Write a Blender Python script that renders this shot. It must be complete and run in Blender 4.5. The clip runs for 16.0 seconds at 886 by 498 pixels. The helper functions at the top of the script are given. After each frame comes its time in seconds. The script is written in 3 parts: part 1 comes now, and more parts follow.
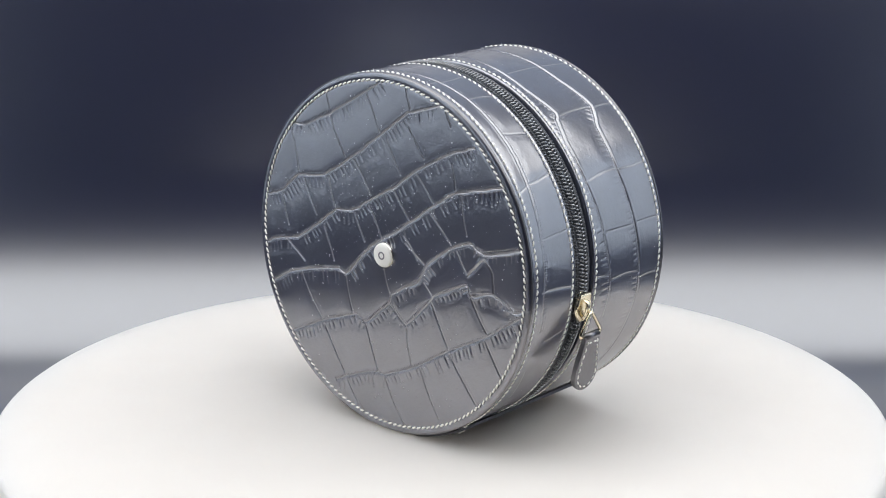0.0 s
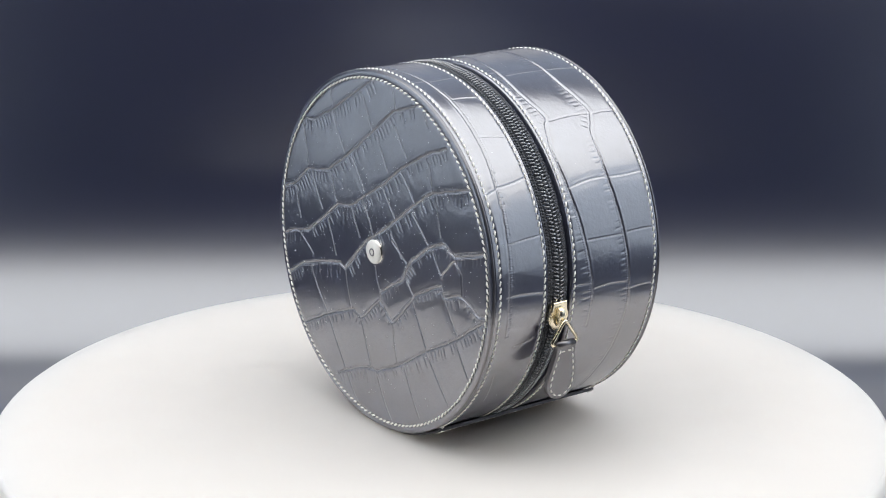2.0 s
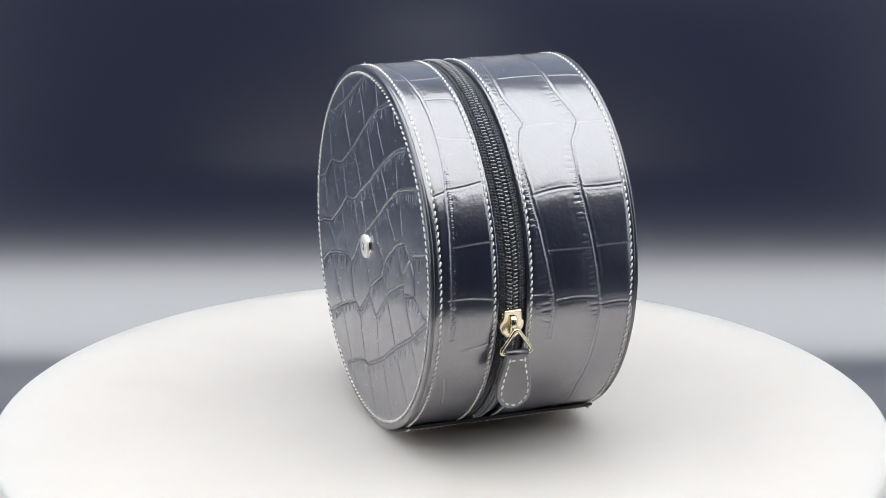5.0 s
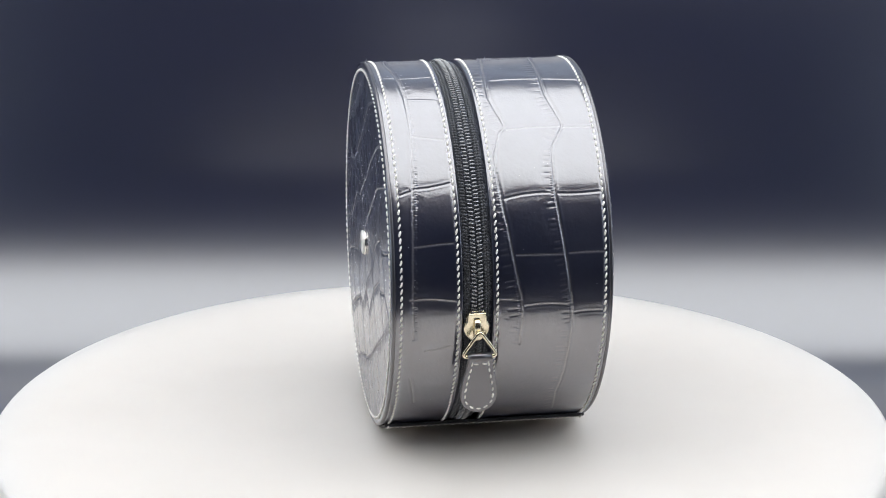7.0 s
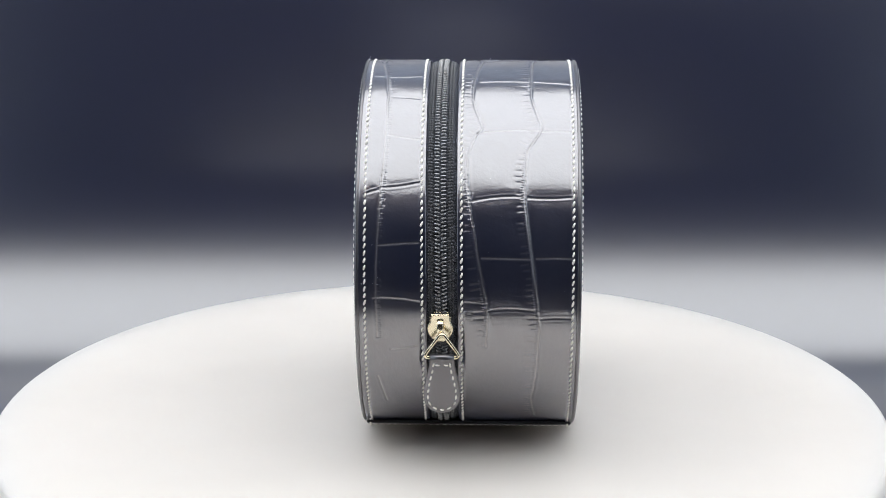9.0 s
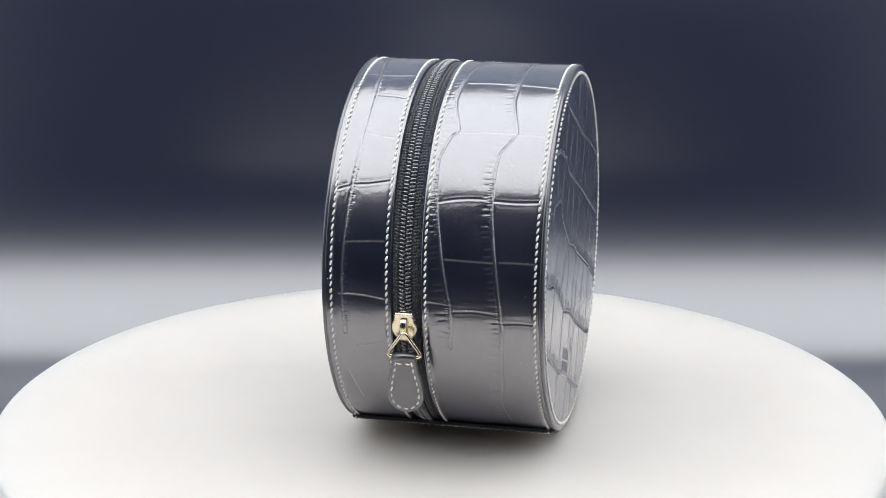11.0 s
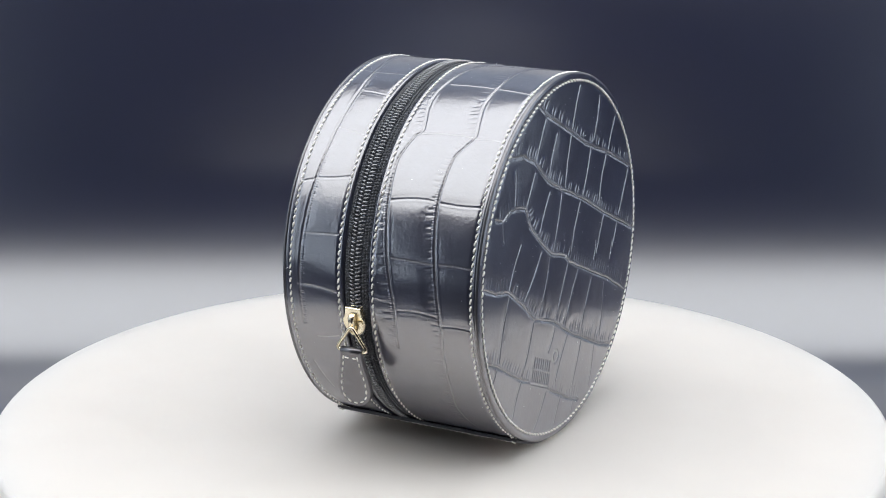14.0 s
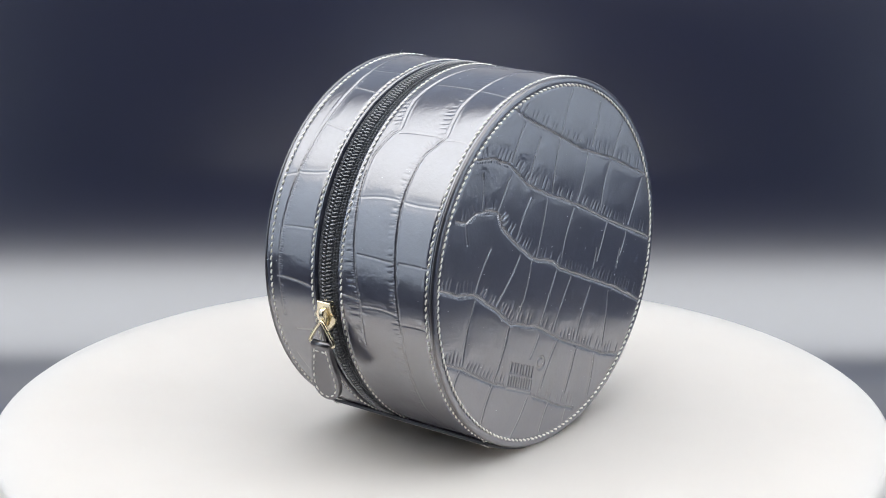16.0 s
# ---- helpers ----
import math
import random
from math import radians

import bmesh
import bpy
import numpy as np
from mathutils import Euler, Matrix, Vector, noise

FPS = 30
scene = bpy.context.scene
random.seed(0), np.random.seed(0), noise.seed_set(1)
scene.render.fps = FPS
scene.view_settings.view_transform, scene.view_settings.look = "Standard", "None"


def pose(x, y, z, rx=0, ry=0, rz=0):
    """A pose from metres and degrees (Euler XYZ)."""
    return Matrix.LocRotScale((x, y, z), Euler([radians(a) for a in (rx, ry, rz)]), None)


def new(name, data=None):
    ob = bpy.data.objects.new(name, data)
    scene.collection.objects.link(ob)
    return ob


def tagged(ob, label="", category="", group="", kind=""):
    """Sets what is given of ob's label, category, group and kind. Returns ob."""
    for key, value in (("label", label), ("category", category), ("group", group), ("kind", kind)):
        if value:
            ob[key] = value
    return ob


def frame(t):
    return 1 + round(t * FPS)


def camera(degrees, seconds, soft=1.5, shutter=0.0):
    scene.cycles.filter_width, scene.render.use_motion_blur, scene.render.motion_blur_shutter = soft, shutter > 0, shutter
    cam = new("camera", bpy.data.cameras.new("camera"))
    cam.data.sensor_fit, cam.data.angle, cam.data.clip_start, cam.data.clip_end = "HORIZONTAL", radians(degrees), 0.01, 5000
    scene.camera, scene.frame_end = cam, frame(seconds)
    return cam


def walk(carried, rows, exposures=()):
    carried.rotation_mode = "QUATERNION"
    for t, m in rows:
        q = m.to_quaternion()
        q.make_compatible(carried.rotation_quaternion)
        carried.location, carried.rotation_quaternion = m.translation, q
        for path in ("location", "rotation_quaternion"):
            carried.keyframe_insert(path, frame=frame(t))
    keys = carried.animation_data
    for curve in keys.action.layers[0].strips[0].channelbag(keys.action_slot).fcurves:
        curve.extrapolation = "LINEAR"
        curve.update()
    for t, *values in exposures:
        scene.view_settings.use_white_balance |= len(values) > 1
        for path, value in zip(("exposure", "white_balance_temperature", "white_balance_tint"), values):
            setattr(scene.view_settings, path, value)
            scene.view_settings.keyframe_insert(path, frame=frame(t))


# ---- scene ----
cam = camera(25.93, 16.0, soft=1.0)
EYE = pose(0.0, -0.6139, 0.2324, 90 - 15.937, 0, -0.045)
walk(cam, [(0.0, EYE), (16.0, EYE)], exposures=[(0.0, 0.0), (16.0, 0.0)])

# ---------------------------------------------------------------- light
world = bpy.data.worlds.new("dark_room")
scene.world = world
world.use_nodes = True
world.node_tree.nodes["Background"].inputs[0].default_value = (0.6, 0.7, 1.0, 1)
world.node_tree.nodes["Background"].inputs[1].default_value = 0.02

PANEL_Z = 0.60                       # ceiling panel of the photo box
PANEL_Y0, PANEL_Y1 = -0.50, 0.30
PANEL_HALF = 0.90


def panel_lamp():
    data = bpy.data.lights.new("panel_lamp", "AREA")
    data.shape, data.size, data.size_y = "RECTANGLE", 2 * PANEL_HALF, PANEL_Y1 - PANEL_Y0
    data.energy, data.color = 7.9, (0.955, 0.985, 1.0)
    ob = new("panel_lamp", data)
    ob.matrix_world = pose(0, (PANEL_Y0 + PANEL_Y1) / 2, PANEL_Z - 0.004)
    return ob


panel_lamp()


# ---------------------------------------------------------------- materials
def shader(name, color, rough=0.5, metal=0.0, spec=0.5, coat=0.0, coat_rough=0.1):
    m = bpy.data.materials.new(name)
    m.use_nodes = True
    b = m.node_tree.nodes["Principled BSDF"]
    b.inputs["Base Color"].default_value = (*color, 1)
    b.inputs["Roughness"].default_value = rough
    b.inputs["Metallic"].default_value = metal
    b.inputs["Specular IOR Level"].default_value = spec
    b.inputs["Coat Weight"].default_value = coat
    b.inputs["Coat Roughness"].default_value = coat_rough
    return m, m.node_tree, b


def tex(nt, scale, detail=3.0, rough=0.55, kind="ShaderNodeTexNoise", stretch=(1, 1, 1)):
    c = nt.nodes.new("ShaderNodeTexCoord")
    mp = nt.nodes.new("ShaderNodeMapping")
    mp.inputs["Scale"].default_value = stretch
    nt.links.new(c.outputs["Object"], mp.inputs["Vector"])
    n = nt.nodes.new(kind)
    n.inputs["Scale"].default_value = scale
    if kind == "ShaderNodeTexNoise":
        n.inputs["Detail"].default_value, n.inputs["Roughness"].default_value = detail, rough
    nt.links.new(mp.outputs["Vector"], n.inputs["Vector"])
    return n


def spread(nt, socket, lo, hi, target, a=0.3, b=0.7):
    r = nt.nodes.new("ShaderNodeMapRange")
    r.inputs["From Min"].default_value, r.inputs["From Max"].default_value = a, b
    r.inputs["To Min"].default_value, r.inputs["To Max"].default_value = lo, hi
    nt.links.new(socket, r.inputs["Value"])
    nt.links.new(r.outputs["Result"], target)


def tint(nt, socket, c0, c1, target, a=0.35, b=0.65):
    r = nt.nodes.new("ShaderNodeValToRGB")
    r.color_ramp.elements[0].position, r.color_ramp.elements[1].position = a, b
    r.color_ramp.elements[0].color, r.color_ramp.elements[1].color = (*c0, 1), (*c1, 1)
    nt.links.new(socket, r.inputs["Fac"])
    nt.links.new(r.outputs["Color"], target)


def bumps(nt, b, *layers, clear=False):
    last = None
    for socket, strength, dist in layers:
        n = nt.nodes.new("ShaderNodeBump")
        n.inputs["Strength"].default_value, n.inputs["Distance"].default_value = strength, dist
        nt.links.new(socket, n.inputs["Height"])
        if last:
            nt.links.new(last.outputs["Normal"], n.inputs["Normal"])
        last = n
    nt.links.new(last.outputs["Normal"], b.inputs["Normal"])
    if clear:
        nt.links.new(last.outputs["Normal"], b.inputs["Coat Normal"])


def leather_mat(name, c0, c1, r0, r1, spec, coat, crease_lit=False):
    m, nt, b = shader(name, c0, 0.3, spec=spec, coat=coat, coat_rough=0.18)
    b.inputs["Coat IOR"].default_value = 2.6
    b.inputs["IOR"].default_value = 1.75
    big, fine, pore = tex(nt, 60, 4), tex(nt, 950, 2), tex(nt, 2600, 2, kind="ShaderNodeTexVoronoi")
    tint(nt, big.outputs["Fac"], c0, c1, b.inputs["Base Color"])
    spread(nt, tex(nt, 170, 5, 0.65).outputs["Fac"], r0, r1, b.inputs["Roughness"])
    b.inputs["Specular Tint"].default_value = (1.0, 0.955, 1.0, 1)
    b.inputs["Coat Tint"].default_value = (0.985, 0.965, 1.0, 1)
    haze = nt.nodes.new("ShaderNodeMixRGB")      # thin uneven film of dust and handling marks
    spread(nt, tex(nt, 38, 8, 0.72).outputs["Fac"], 0.0, 0.13, haze.inputs["Fac"], 0.42, 0.75)
    nt.links.new(b.inputs["Base Color"].links[0].from_socket, haze.inputs["Color1"])
    haze.inputs["Color2"].default_value = (0.13, 0.14, 0.17, 1)
    nt.links.new(haze.outputs["Color"], b.inputs["Base Color"])
    if crease_lit:                       # pale colour painted into the creases for light caught on their slopes
        glint = nt.nodes.new("ShaderNodeAttribute")
        glint.attribute_name = "crease_light"
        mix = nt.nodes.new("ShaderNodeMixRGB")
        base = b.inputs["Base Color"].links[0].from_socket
        nt.links.new(glint.outputs["Fac"], mix.inputs["Fac"])
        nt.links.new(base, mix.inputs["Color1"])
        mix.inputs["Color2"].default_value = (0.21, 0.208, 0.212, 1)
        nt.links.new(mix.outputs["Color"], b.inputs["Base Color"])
        spread(nt, glint.outputs["Fac"], coat, 0.75 * coat, b.inputs["Coat Weight"], 0, 1)
    bumps(nt, b, (big.outputs["Fac"], 0.25, 0.0008), (fine.outputs["Fac"], 0.28, 0.00014), (pore.outputs["Distance"], 0.03, 0.0001), clear=True)
    return m


LEATHER = leather_mat("embossed_leather", (0.005, 0.009, 0.028), (0.008, 0.0125, 0.034), 0.28, 0.38, 0.5, 1.0, crease_lit=True)
PLAIN = leather_mat("smooth_leather", (0.012, 0.013, 0.018), (0.016, 0.017, 0.022), 0.3, 0.42, 0.8, 0.3)
LIP = leather_mat("painted_edge", (0.008, 0.008, 0.010), (0.014, 0.014, 0.018), 0.4, 0.55, 0.35, 0.0)


def thread_mat():
    m, nt, b = shader("linen_thread", (0.88, 0.86, 0.82), 0.7)
    n = tex(nt, 900, 2)
    tint(nt, n.outputs["Fac"], (0.84, 0.81, 0.75), (0.92, 0.90, 0.87), b.inputs["Base Color"])
    bumps(nt, b, (tex(nt, 5000, 1).outputs["Fac"], 0.4, 0.0001))
    return m


def tape_mat():
    m, nt, b = shader("woven_tape", (0.010, 0.010, 0.012), 0.8, spec=0.3)
    w = tex(nt, 2300, 2, kind="ShaderNodeTexVoronoi", stretch=(1.0, 1.3, 1.3))
    tint(nt, w.outputs["Distance"], (0.20, 0.215, 0.26), (0.018, 0.020, 0.030), b.inputs["Base Color"], 0.1, 0.62)
    bumps(nt, b, (w.outputs["Distance"], 0.9, 0.0005))
    return m


def cord_mat():
    m, nt, b = shader("polyester_cord", (0.055, 0.06, 0.075), 0.5, spec=0.6)
    tint(nt, tex(nt, 1500, 2).outputs["Fac"], (0.016, 0.018, 0.025), (0.05, 0.055, 0.07), b.inputs["Base Color"])
    b.inputs["Sheen Weight"].default_value = 0.3
    bumps(nt, b, (tex(nt, 4500, 1).outputs["Fac"], 0.5, 0.0001))
    return m


def coil_mat():
    m, nt, b = shader("nylon_coil", (0.10, 0.104, 0.115), 0.22, spec=1.0, coat=1.0, coat_rough=0.15)
    b.inputs["Coat IOR"].default_value = 2.1
    spread(nt, tex(nt, 400, 3).outputs["Fac"], 0.16, 0.27, b.inputs["Roughness"])
    return m


def gold_mat(name, color, r0, r1):
    m, nt, b = shader(name, color, 0.25, metal=1.0)
    spread(nt, tex(nt, 350, 4).outputs["Fac"], r0, r1, b.inputs["Roughness"])
    bumps(nt, b, (tex(nt, 900, 3).outputs["Fac"], 0.08, 0.0001))
    return m


def platter_mat():
    m, nt, b = shader("white_platter", (0.681, 0.640, 0.602), 0.42, spec=0.4)
    tint(nt, tex(nt, 14, 3).outputs["Fac"], (0.668, 0.628, 0.590), (0.694, 0.652, 0.613), b.inputs["Base Color"])
    spread(nt, tex(nt, 45, 4).outputs["Fac"], 0.38, 0.5, b.inputs["Roughness"])
    b.inputs["Subsurface Weight"].default_value = 1.0           # scatter added to lighten the contact shadow round the case
    b.inputs["Subsurface Radius"].default_value = (1.0, 1.0, 1.0)
    b.inputs["Subsurface Scale"].default_value = 0.042
    bumps(nt, b, (tex(nt, 700, 2).outputs["Fac"], 0.05, 0.0002))
    return m


def sweep_mat():
    m, nt, b = shader("satin_backdrop_film", (0.010, 0.014, 0.040), 0.34, spec=1.0, coat=1.0, coat_rough=0.28)
    b.inputs["Coat IOR"].default_value = 2.12
    tint(nt, tex(nt, 5, 3).outputs["Fac"], (0.0032, 0.0055, 0.030), (0.0048, 0.0075, 0.036), b.inputs["Base Color"], 0.0, 1.0)
    b.inputs["Roughness"].default_value = 0.276
    return m


def cloth_mat(name, c0, c1):
    m, nt, b = shader(name, c0, 0.85, spec=0.3)
    tint(nt, tex(nt, 9, 4).outputs["Fac"], c0, c1, b.inputs["Base Color"])
    bumps(nt, b, (tex(nt, 900, 2).outputs["Fac"], 0.3, 0.0006))
    return m


THREAD, TAPE, CORD, COIL = thread_mat(), tape_mat(), cord_mat(), coil_mat()
GOLD = gold_mat("pale_gold", (0.86, 0.77, 0.58), 0.16, 0.3)
STEEL = gold_mat("nickel", (0.82, 0.79, 0.74), 0.14, 0.26)
PLATTER, SWEEP = platter_mat(), sweep_mat()
NAVY = cloth_mat("navy_box_cloth", (0.05, 0.055, 0.075), (0.07, 0.075, 0.10))
PALE = cloth_mat("pale_diffuser_cloth", (0.71, 0.79, 0.89), (0.75, 0.83, 0.92))
SLATE = cloth_mat("slate_reflection_block", (0.06, 0.068, 0.088), (0.072, 0.08, 0.102))
PEWTER = cloth_mat("pewter_reflection_block", (0.15, 0.17, 0.215), (0.17, 0.19, 0.24))
DIM = cloth_mat("grey_blue_back_cloth", (0.40, 0.45, 0.53), (0.44, 0.49, 0.57))
DESK = cloth_mat("grey_desk", (0.17, 0.185, 0.22), (0.21, 0.225, 0.26))
BLACK = cloth_mat("black_box_cloth", (0.012, 0.012, 0.014), (0.02, 0.02, 0.023))
RAIL = cloth_mat("brown_wood_rail", (0.42, 0.15, 0.09), (0.50, 0.19, 0.12))
CAP, _, _b = shader("white_enamel", (0.82, 0.80, 0.76), 0.22, spec=0.6, coat=0.5)
INLAY, _, _b = shader("grey_inlay", (0.16, 0.15, 0.17), 0.3)
GREY, _, _b = shader("grey_plastic", (0.25, 0.25, 0.26), 0.5)
DUST, _, _b = shader("pale_lint", (0.75, 0.76, 0.80), 0.9)
GLOW = bpy.data.materials.new("lit_diffuser")
GLOW.use_nodes = True
GLOW.node_tree.nodes["Principled BSDF"].inputs["Emission Color"].default_value = (1, 0.985, 0.965, 1)
GLOW.node_tree.nodes["Principled BSDF"].inputs["Emission Strength"].default_value = 1.0


# ---------------------------------------------------------------- mesh helpers
def mesh_ob(name, verts, faces, material, parent=None, smooth=True, label=""):
    me = bpy.data.meshes.new(name)
    me.from_pydata([tuple(v) for v in verts], [], [tuple(f) for f in faces])
    me.polygons.foreach_set("use_smooth", [smooth] * len(me.polygons))
    me.materials.append(material)
    me.update()
    ob = new(name, me)
    ob.parent = parent
    return tagged(ob, label)


def part(name, bm, material, parent, label="", smooth=True):
    bmesh.ops.recalc_face_normals(bm, faces=bm.faces)
    me = bpy.data.meshes.new(name)
    bm.to_mesh(me)
    bm.free()
    me.polygons.foreach_set("use_smooth", [smooth] * len(me.polygons))
    me.materials.append(material)
    ob = new(name, me)
    ob.parent = parent
    return tagged(ob, label)


def lattice(nu, nv, wrap=False):
    """Faces of a grid of nu x nv points (index i * nv + j); wrap joins the last row to the first."""
    i, j = np.meshgrid(np.arange(nu if wrap else nu - 1), np.arange(nv - 1), indexing="ij")
    k = (i + 1) % nu
    return np.stack([i * nv + j, k * nv + j, k * nv + j + 1, i * nv + j + 1], -1).reshape(-1, 4).tolist()


def lathe(profile, n, centre=(0, 0, 0)):
    """Turns a list of (radius, height) about z."""
    a = np.linspace(0, 2 * np.pi, n, endpoint=False)
    v = np.array([[(r * np.cos(t) + centre[0], r * np.sin(t) + centre[1], z + centre[2]) for r, z in profile] for t in a])
    return v.reshape(-1, 3), lattice(n, len(profile), True)


def bar(bm, x0, x1, y0, y1, z0, z1, bevel=0.0, m=None):
    r = bmesh.ops.create_cube(bm, size=1)
    v = r["verts"]
    bmesh.ops.transform(bm, matrix=Matrix.Translation(((x0 + x1) / 2, (y0 + y1) / 2, (z0 + z1) / 2)) @ Matrix.Diagonal((x1 - x0, y1 - y0, z1 - z0, 1)), verts=v)
    if bevel:
        e = list({e for q in v for e in q.link_edges})
        g = bmesh.ops.bevel(bm, geom=e, offset=bevel, segments=2, affect="EDGES", profile=0.6)
        v = list({q for f in g["faces"] for q in f.verts} | {q for q in v if q.is_valid})
    if m is not None:
        bmesh.ops.transform(bm, matrix=m, verts=v)


def tube(path, radius, sides=10, closed=False):
    """A round wire along points."""
    p = np.array(path, float)
    n = len(p)
    verts = []
    ref = Vector((0, 1, 0.01))
    for i in range(n):
        a = p[(i - 1) % n] if closed or i else p[0]
        b = p[(i + 1) % n] if closed or i < n - 1 else p[-1]
        d = Vector(b - a).normalized()
        u = d.cross(ref).normalized()
        w = d.cross(u)
        for k in range(sides):
            t = 2 * math.pi * k / sides
            verts.append(Vector(p[i]) + radius * (math.cos(t) * u + math.sin(t) * w))
    faces = []
    for i in range(n if closed else n - 1):
        for k in range(sides):
            faces.append((i * sides + k, (i + 1) % n * sides + k, (i + 1) % n * sides + (k + 1) % sides, i * sides + (k + 1) % sides))
    return verts, faces


# ---------------------------------------------------------------- photo box
FLOOR_Z, SHEET_Y, BEND, SLACK = -0.087, 0.200, 0.10, 0.132
BOW, BOW_Z = 1.5, 0.068            # how the upper sheet bows back
LEAN = 6.0                          # the hung sheet leans back a little


def sheet_line():
    """Side view of the hung sheet: floor, tight curve, slack curve, straight top."""
    line, y, z, last = [(0.118, FLOOR_Z), (0.15, FLOOR_Z), (SHEET_Y, FLOOR_Z)], SHEET_Y, FLOOR_Z, 0.0
    for a in np.radians(np.linspace(2, 90 - LEAN, 46)):
        r = BEND if a < radians(62) else SLACK
        y, z = y + r * (math.sin(a) - math.sin(last)), z + r * (math.cos(last) - math.cos(a))
        last = a
        line.append((y, z))
    return line + [(y + d * math.tan(radians(LEAN)), z + d) for d in np.linspace(0.01, 0.24, 24)]


def bow(x, z):
    """How far the upper sheet bows back, towards one side."""
    k = 0.5 + 0.5 * math.tanh((x + 0.02) / 0.15)
    q = max(0.0, min(z, 0.16) - BOW_Z)
    return k * BOW * (q * q + 2 * q * max(0.0, z - 0.16))


def photo_box():
    line = sheet_line()
    xs = np.linspace(-0.70, 0.70, 57)
    v = [(x, y + bow(x, z), z) for x in xs for y, z in line]
    sheet = mesh_ob("backdrop", v, lattice(len(xs), len(line)), SWEEP)
    s = sheet.modifiers.new("thickness", "SOLIDIFY")
    s.thickness, s.offset = 0.002, 1
    tagged(sheet, "dark navy satin backdrop sheet curving into the floor", "backdrop", kind="structure")
    for nm, box, mat, lab in (
            ("wall_west", (-1.02, -1.0, -1.1, 0.41, -0.14, 0.70), NAVY, "dark navy cloth side wall of the photo box"),
            ("wall_east", (1.0, 1.02, -1.1, 0.41, -0.14, 0.70), NAVY, "dark navy cloth side wall of the photo box"),
            ("wall_north", (-1.0, 1.0, 0.40, 0.41, -0.14, 0.70), DIM, "grey-blue cloth back wall of the photo box"),
            ("desk", (-1.0, 1.0, -0.24, 0.40, FLOOR_Z - 0.03, FLOOR_Z - 0.002), DESK, "blue-grey desk top under the turntable"),
            ("floor", (-1.0, 1.0, -1.08, 0.40, -0.14, -0.12), BLACK, "black cloth floor of the photo box"),
            ("wall_south", (-1.0, 1.0, -1.1, -1.08, -0.14, 0.70), BLACK, "black cloth front wall of the photo box"),
            ("ceiling", (-1.0, 1.0, -1.08, 0.40, 0.68, 0.70), BLACK, "black ceiling of the photo box")):
        bm = bmesh.new()
        bar(bm, *box)
        ob = part(nm, bm, mat, None, lab, smooth=False)
        tagged(ob, category={"ceiling": "ceiling", "desk": "desk", "floor": "floor"}.get(nm, "wall"), kind="structure")
    # Unseen cards added to fill side reflections; dark blocks below cut them off
    for x, foot, heel, mat in ((-0.40, 0.097, 0.07, SLATE), (0.40, 0.105, 0.088, PEWTER)):
        card = tagged(new("bounce_card"), "unseen white bounce card added for side reflections, above a dark block", "bounce card", "bounce cards beside the turntable")
        card.location = (x, -0.04, FLOOR_Z - 0.002)
        bm = bmesh.new()
        bar(bm, -0.004, 0.004, -0.30, 0.23, 0.0, 0.594 - heel, 0.001, pose(0, 0, heel, 0, math.copysign(30, x), 0))
        part("foam_sheet", bm, PALE, card, smooth=False)
        bm = bmesh.new()
        bar(bm, -0.02, 0.02, -0.30, 0.02, 0.0, foot, 0.003)
        bar(bm, -0.02, 0.02, 0.021, 0.23, 0.0, heel, 0.003)
        part("foot", bm, mat, card, "added dark block that cuts off the card's reflection lower down", smooth=False)
    panel = tagged(new("light_panel"), "white lit panel hung under the ceiling", "light panel")
    panel.location = (0, (PANEL_Y0 + PANEL_Y1) / 2, PANEL_Z)
    hy = (PANEL_Y1 - PANEL_Y0) / 2
    bm = bmesh.new()
    bar(bm, -PANEL_HALF, PANEL_HALF, -hy, hy, 0.0, 0.004)
    part("diffuser", bm, GLOW, panel, smooth=False)
    bm = bmesh.new()
    for x0, x1, y0, y1 in ((-PANEL_HALF - 0.012, -PANEL_HALF, -hy, hy), (PANEL_HALF, PANEL_HALF + 0.012, -hy, hy),
                           (-PANEL_HALF - 0.012, PANEL_HALF + 0.012, -hy - 0.012, -hy), (-PANEL_HALF - 0.012, PANEL_HALF + 0.012, hy, hy + 0.012)):
        bar(bm, x0, x1, y0, y1, -0.006, 0.03)
    bar(bm, -PANEL_HALF, PANEL_HALF, -hy, hy, 0.03, 0.08)
    part("frame", bm, GREY, panel, smooth=False)
    bm = bmesh.new()
    bar(bm, -PANEL_HALF - 0.012, PANEL_HALF + 0.012, -hy - 0.10, -hy - 0.013, -0.012, 0.012, 0.003)
    part("front_rail", bm, RAIL, panel, "brown wooden front rail")


def turntable():
    t = tagged(new("turntable"), "round white motorised turntable with a smooth matt top", "turntable")
    t.location = (0, 0, FLOOR_Z)
    h = -FLOOR_Z
    prof = [(0.0005, h - 0.022), (0.1475, h - 0.022), (0.1493, h - 0.0205), (0.15, h - 0.018), (0.15, h - 0.0022), (0.1496, h - 0.0008), (0.1485, h), (0.10, h), (0.0005, h)]
    v, f = lathe(prof, 256)
    top = mesh_ob("platter", v, f, PLATTER, t)
    top.data.polygons.foreach_set("use_smooth", [abs(p.normal.z) < 0.995 for p in top.data.polygons])
    v, f = lathe([(0.0005, 0.0), (0.108, 0.0), (0.112, 0.004), (0.108, h - 0.026), (0.104, h - 0.023), (0.0005, h - 0.023)], 96)
    mesh_ob("motor_base", v, f, GREY, t, label="grey plastic motor base")
    return top


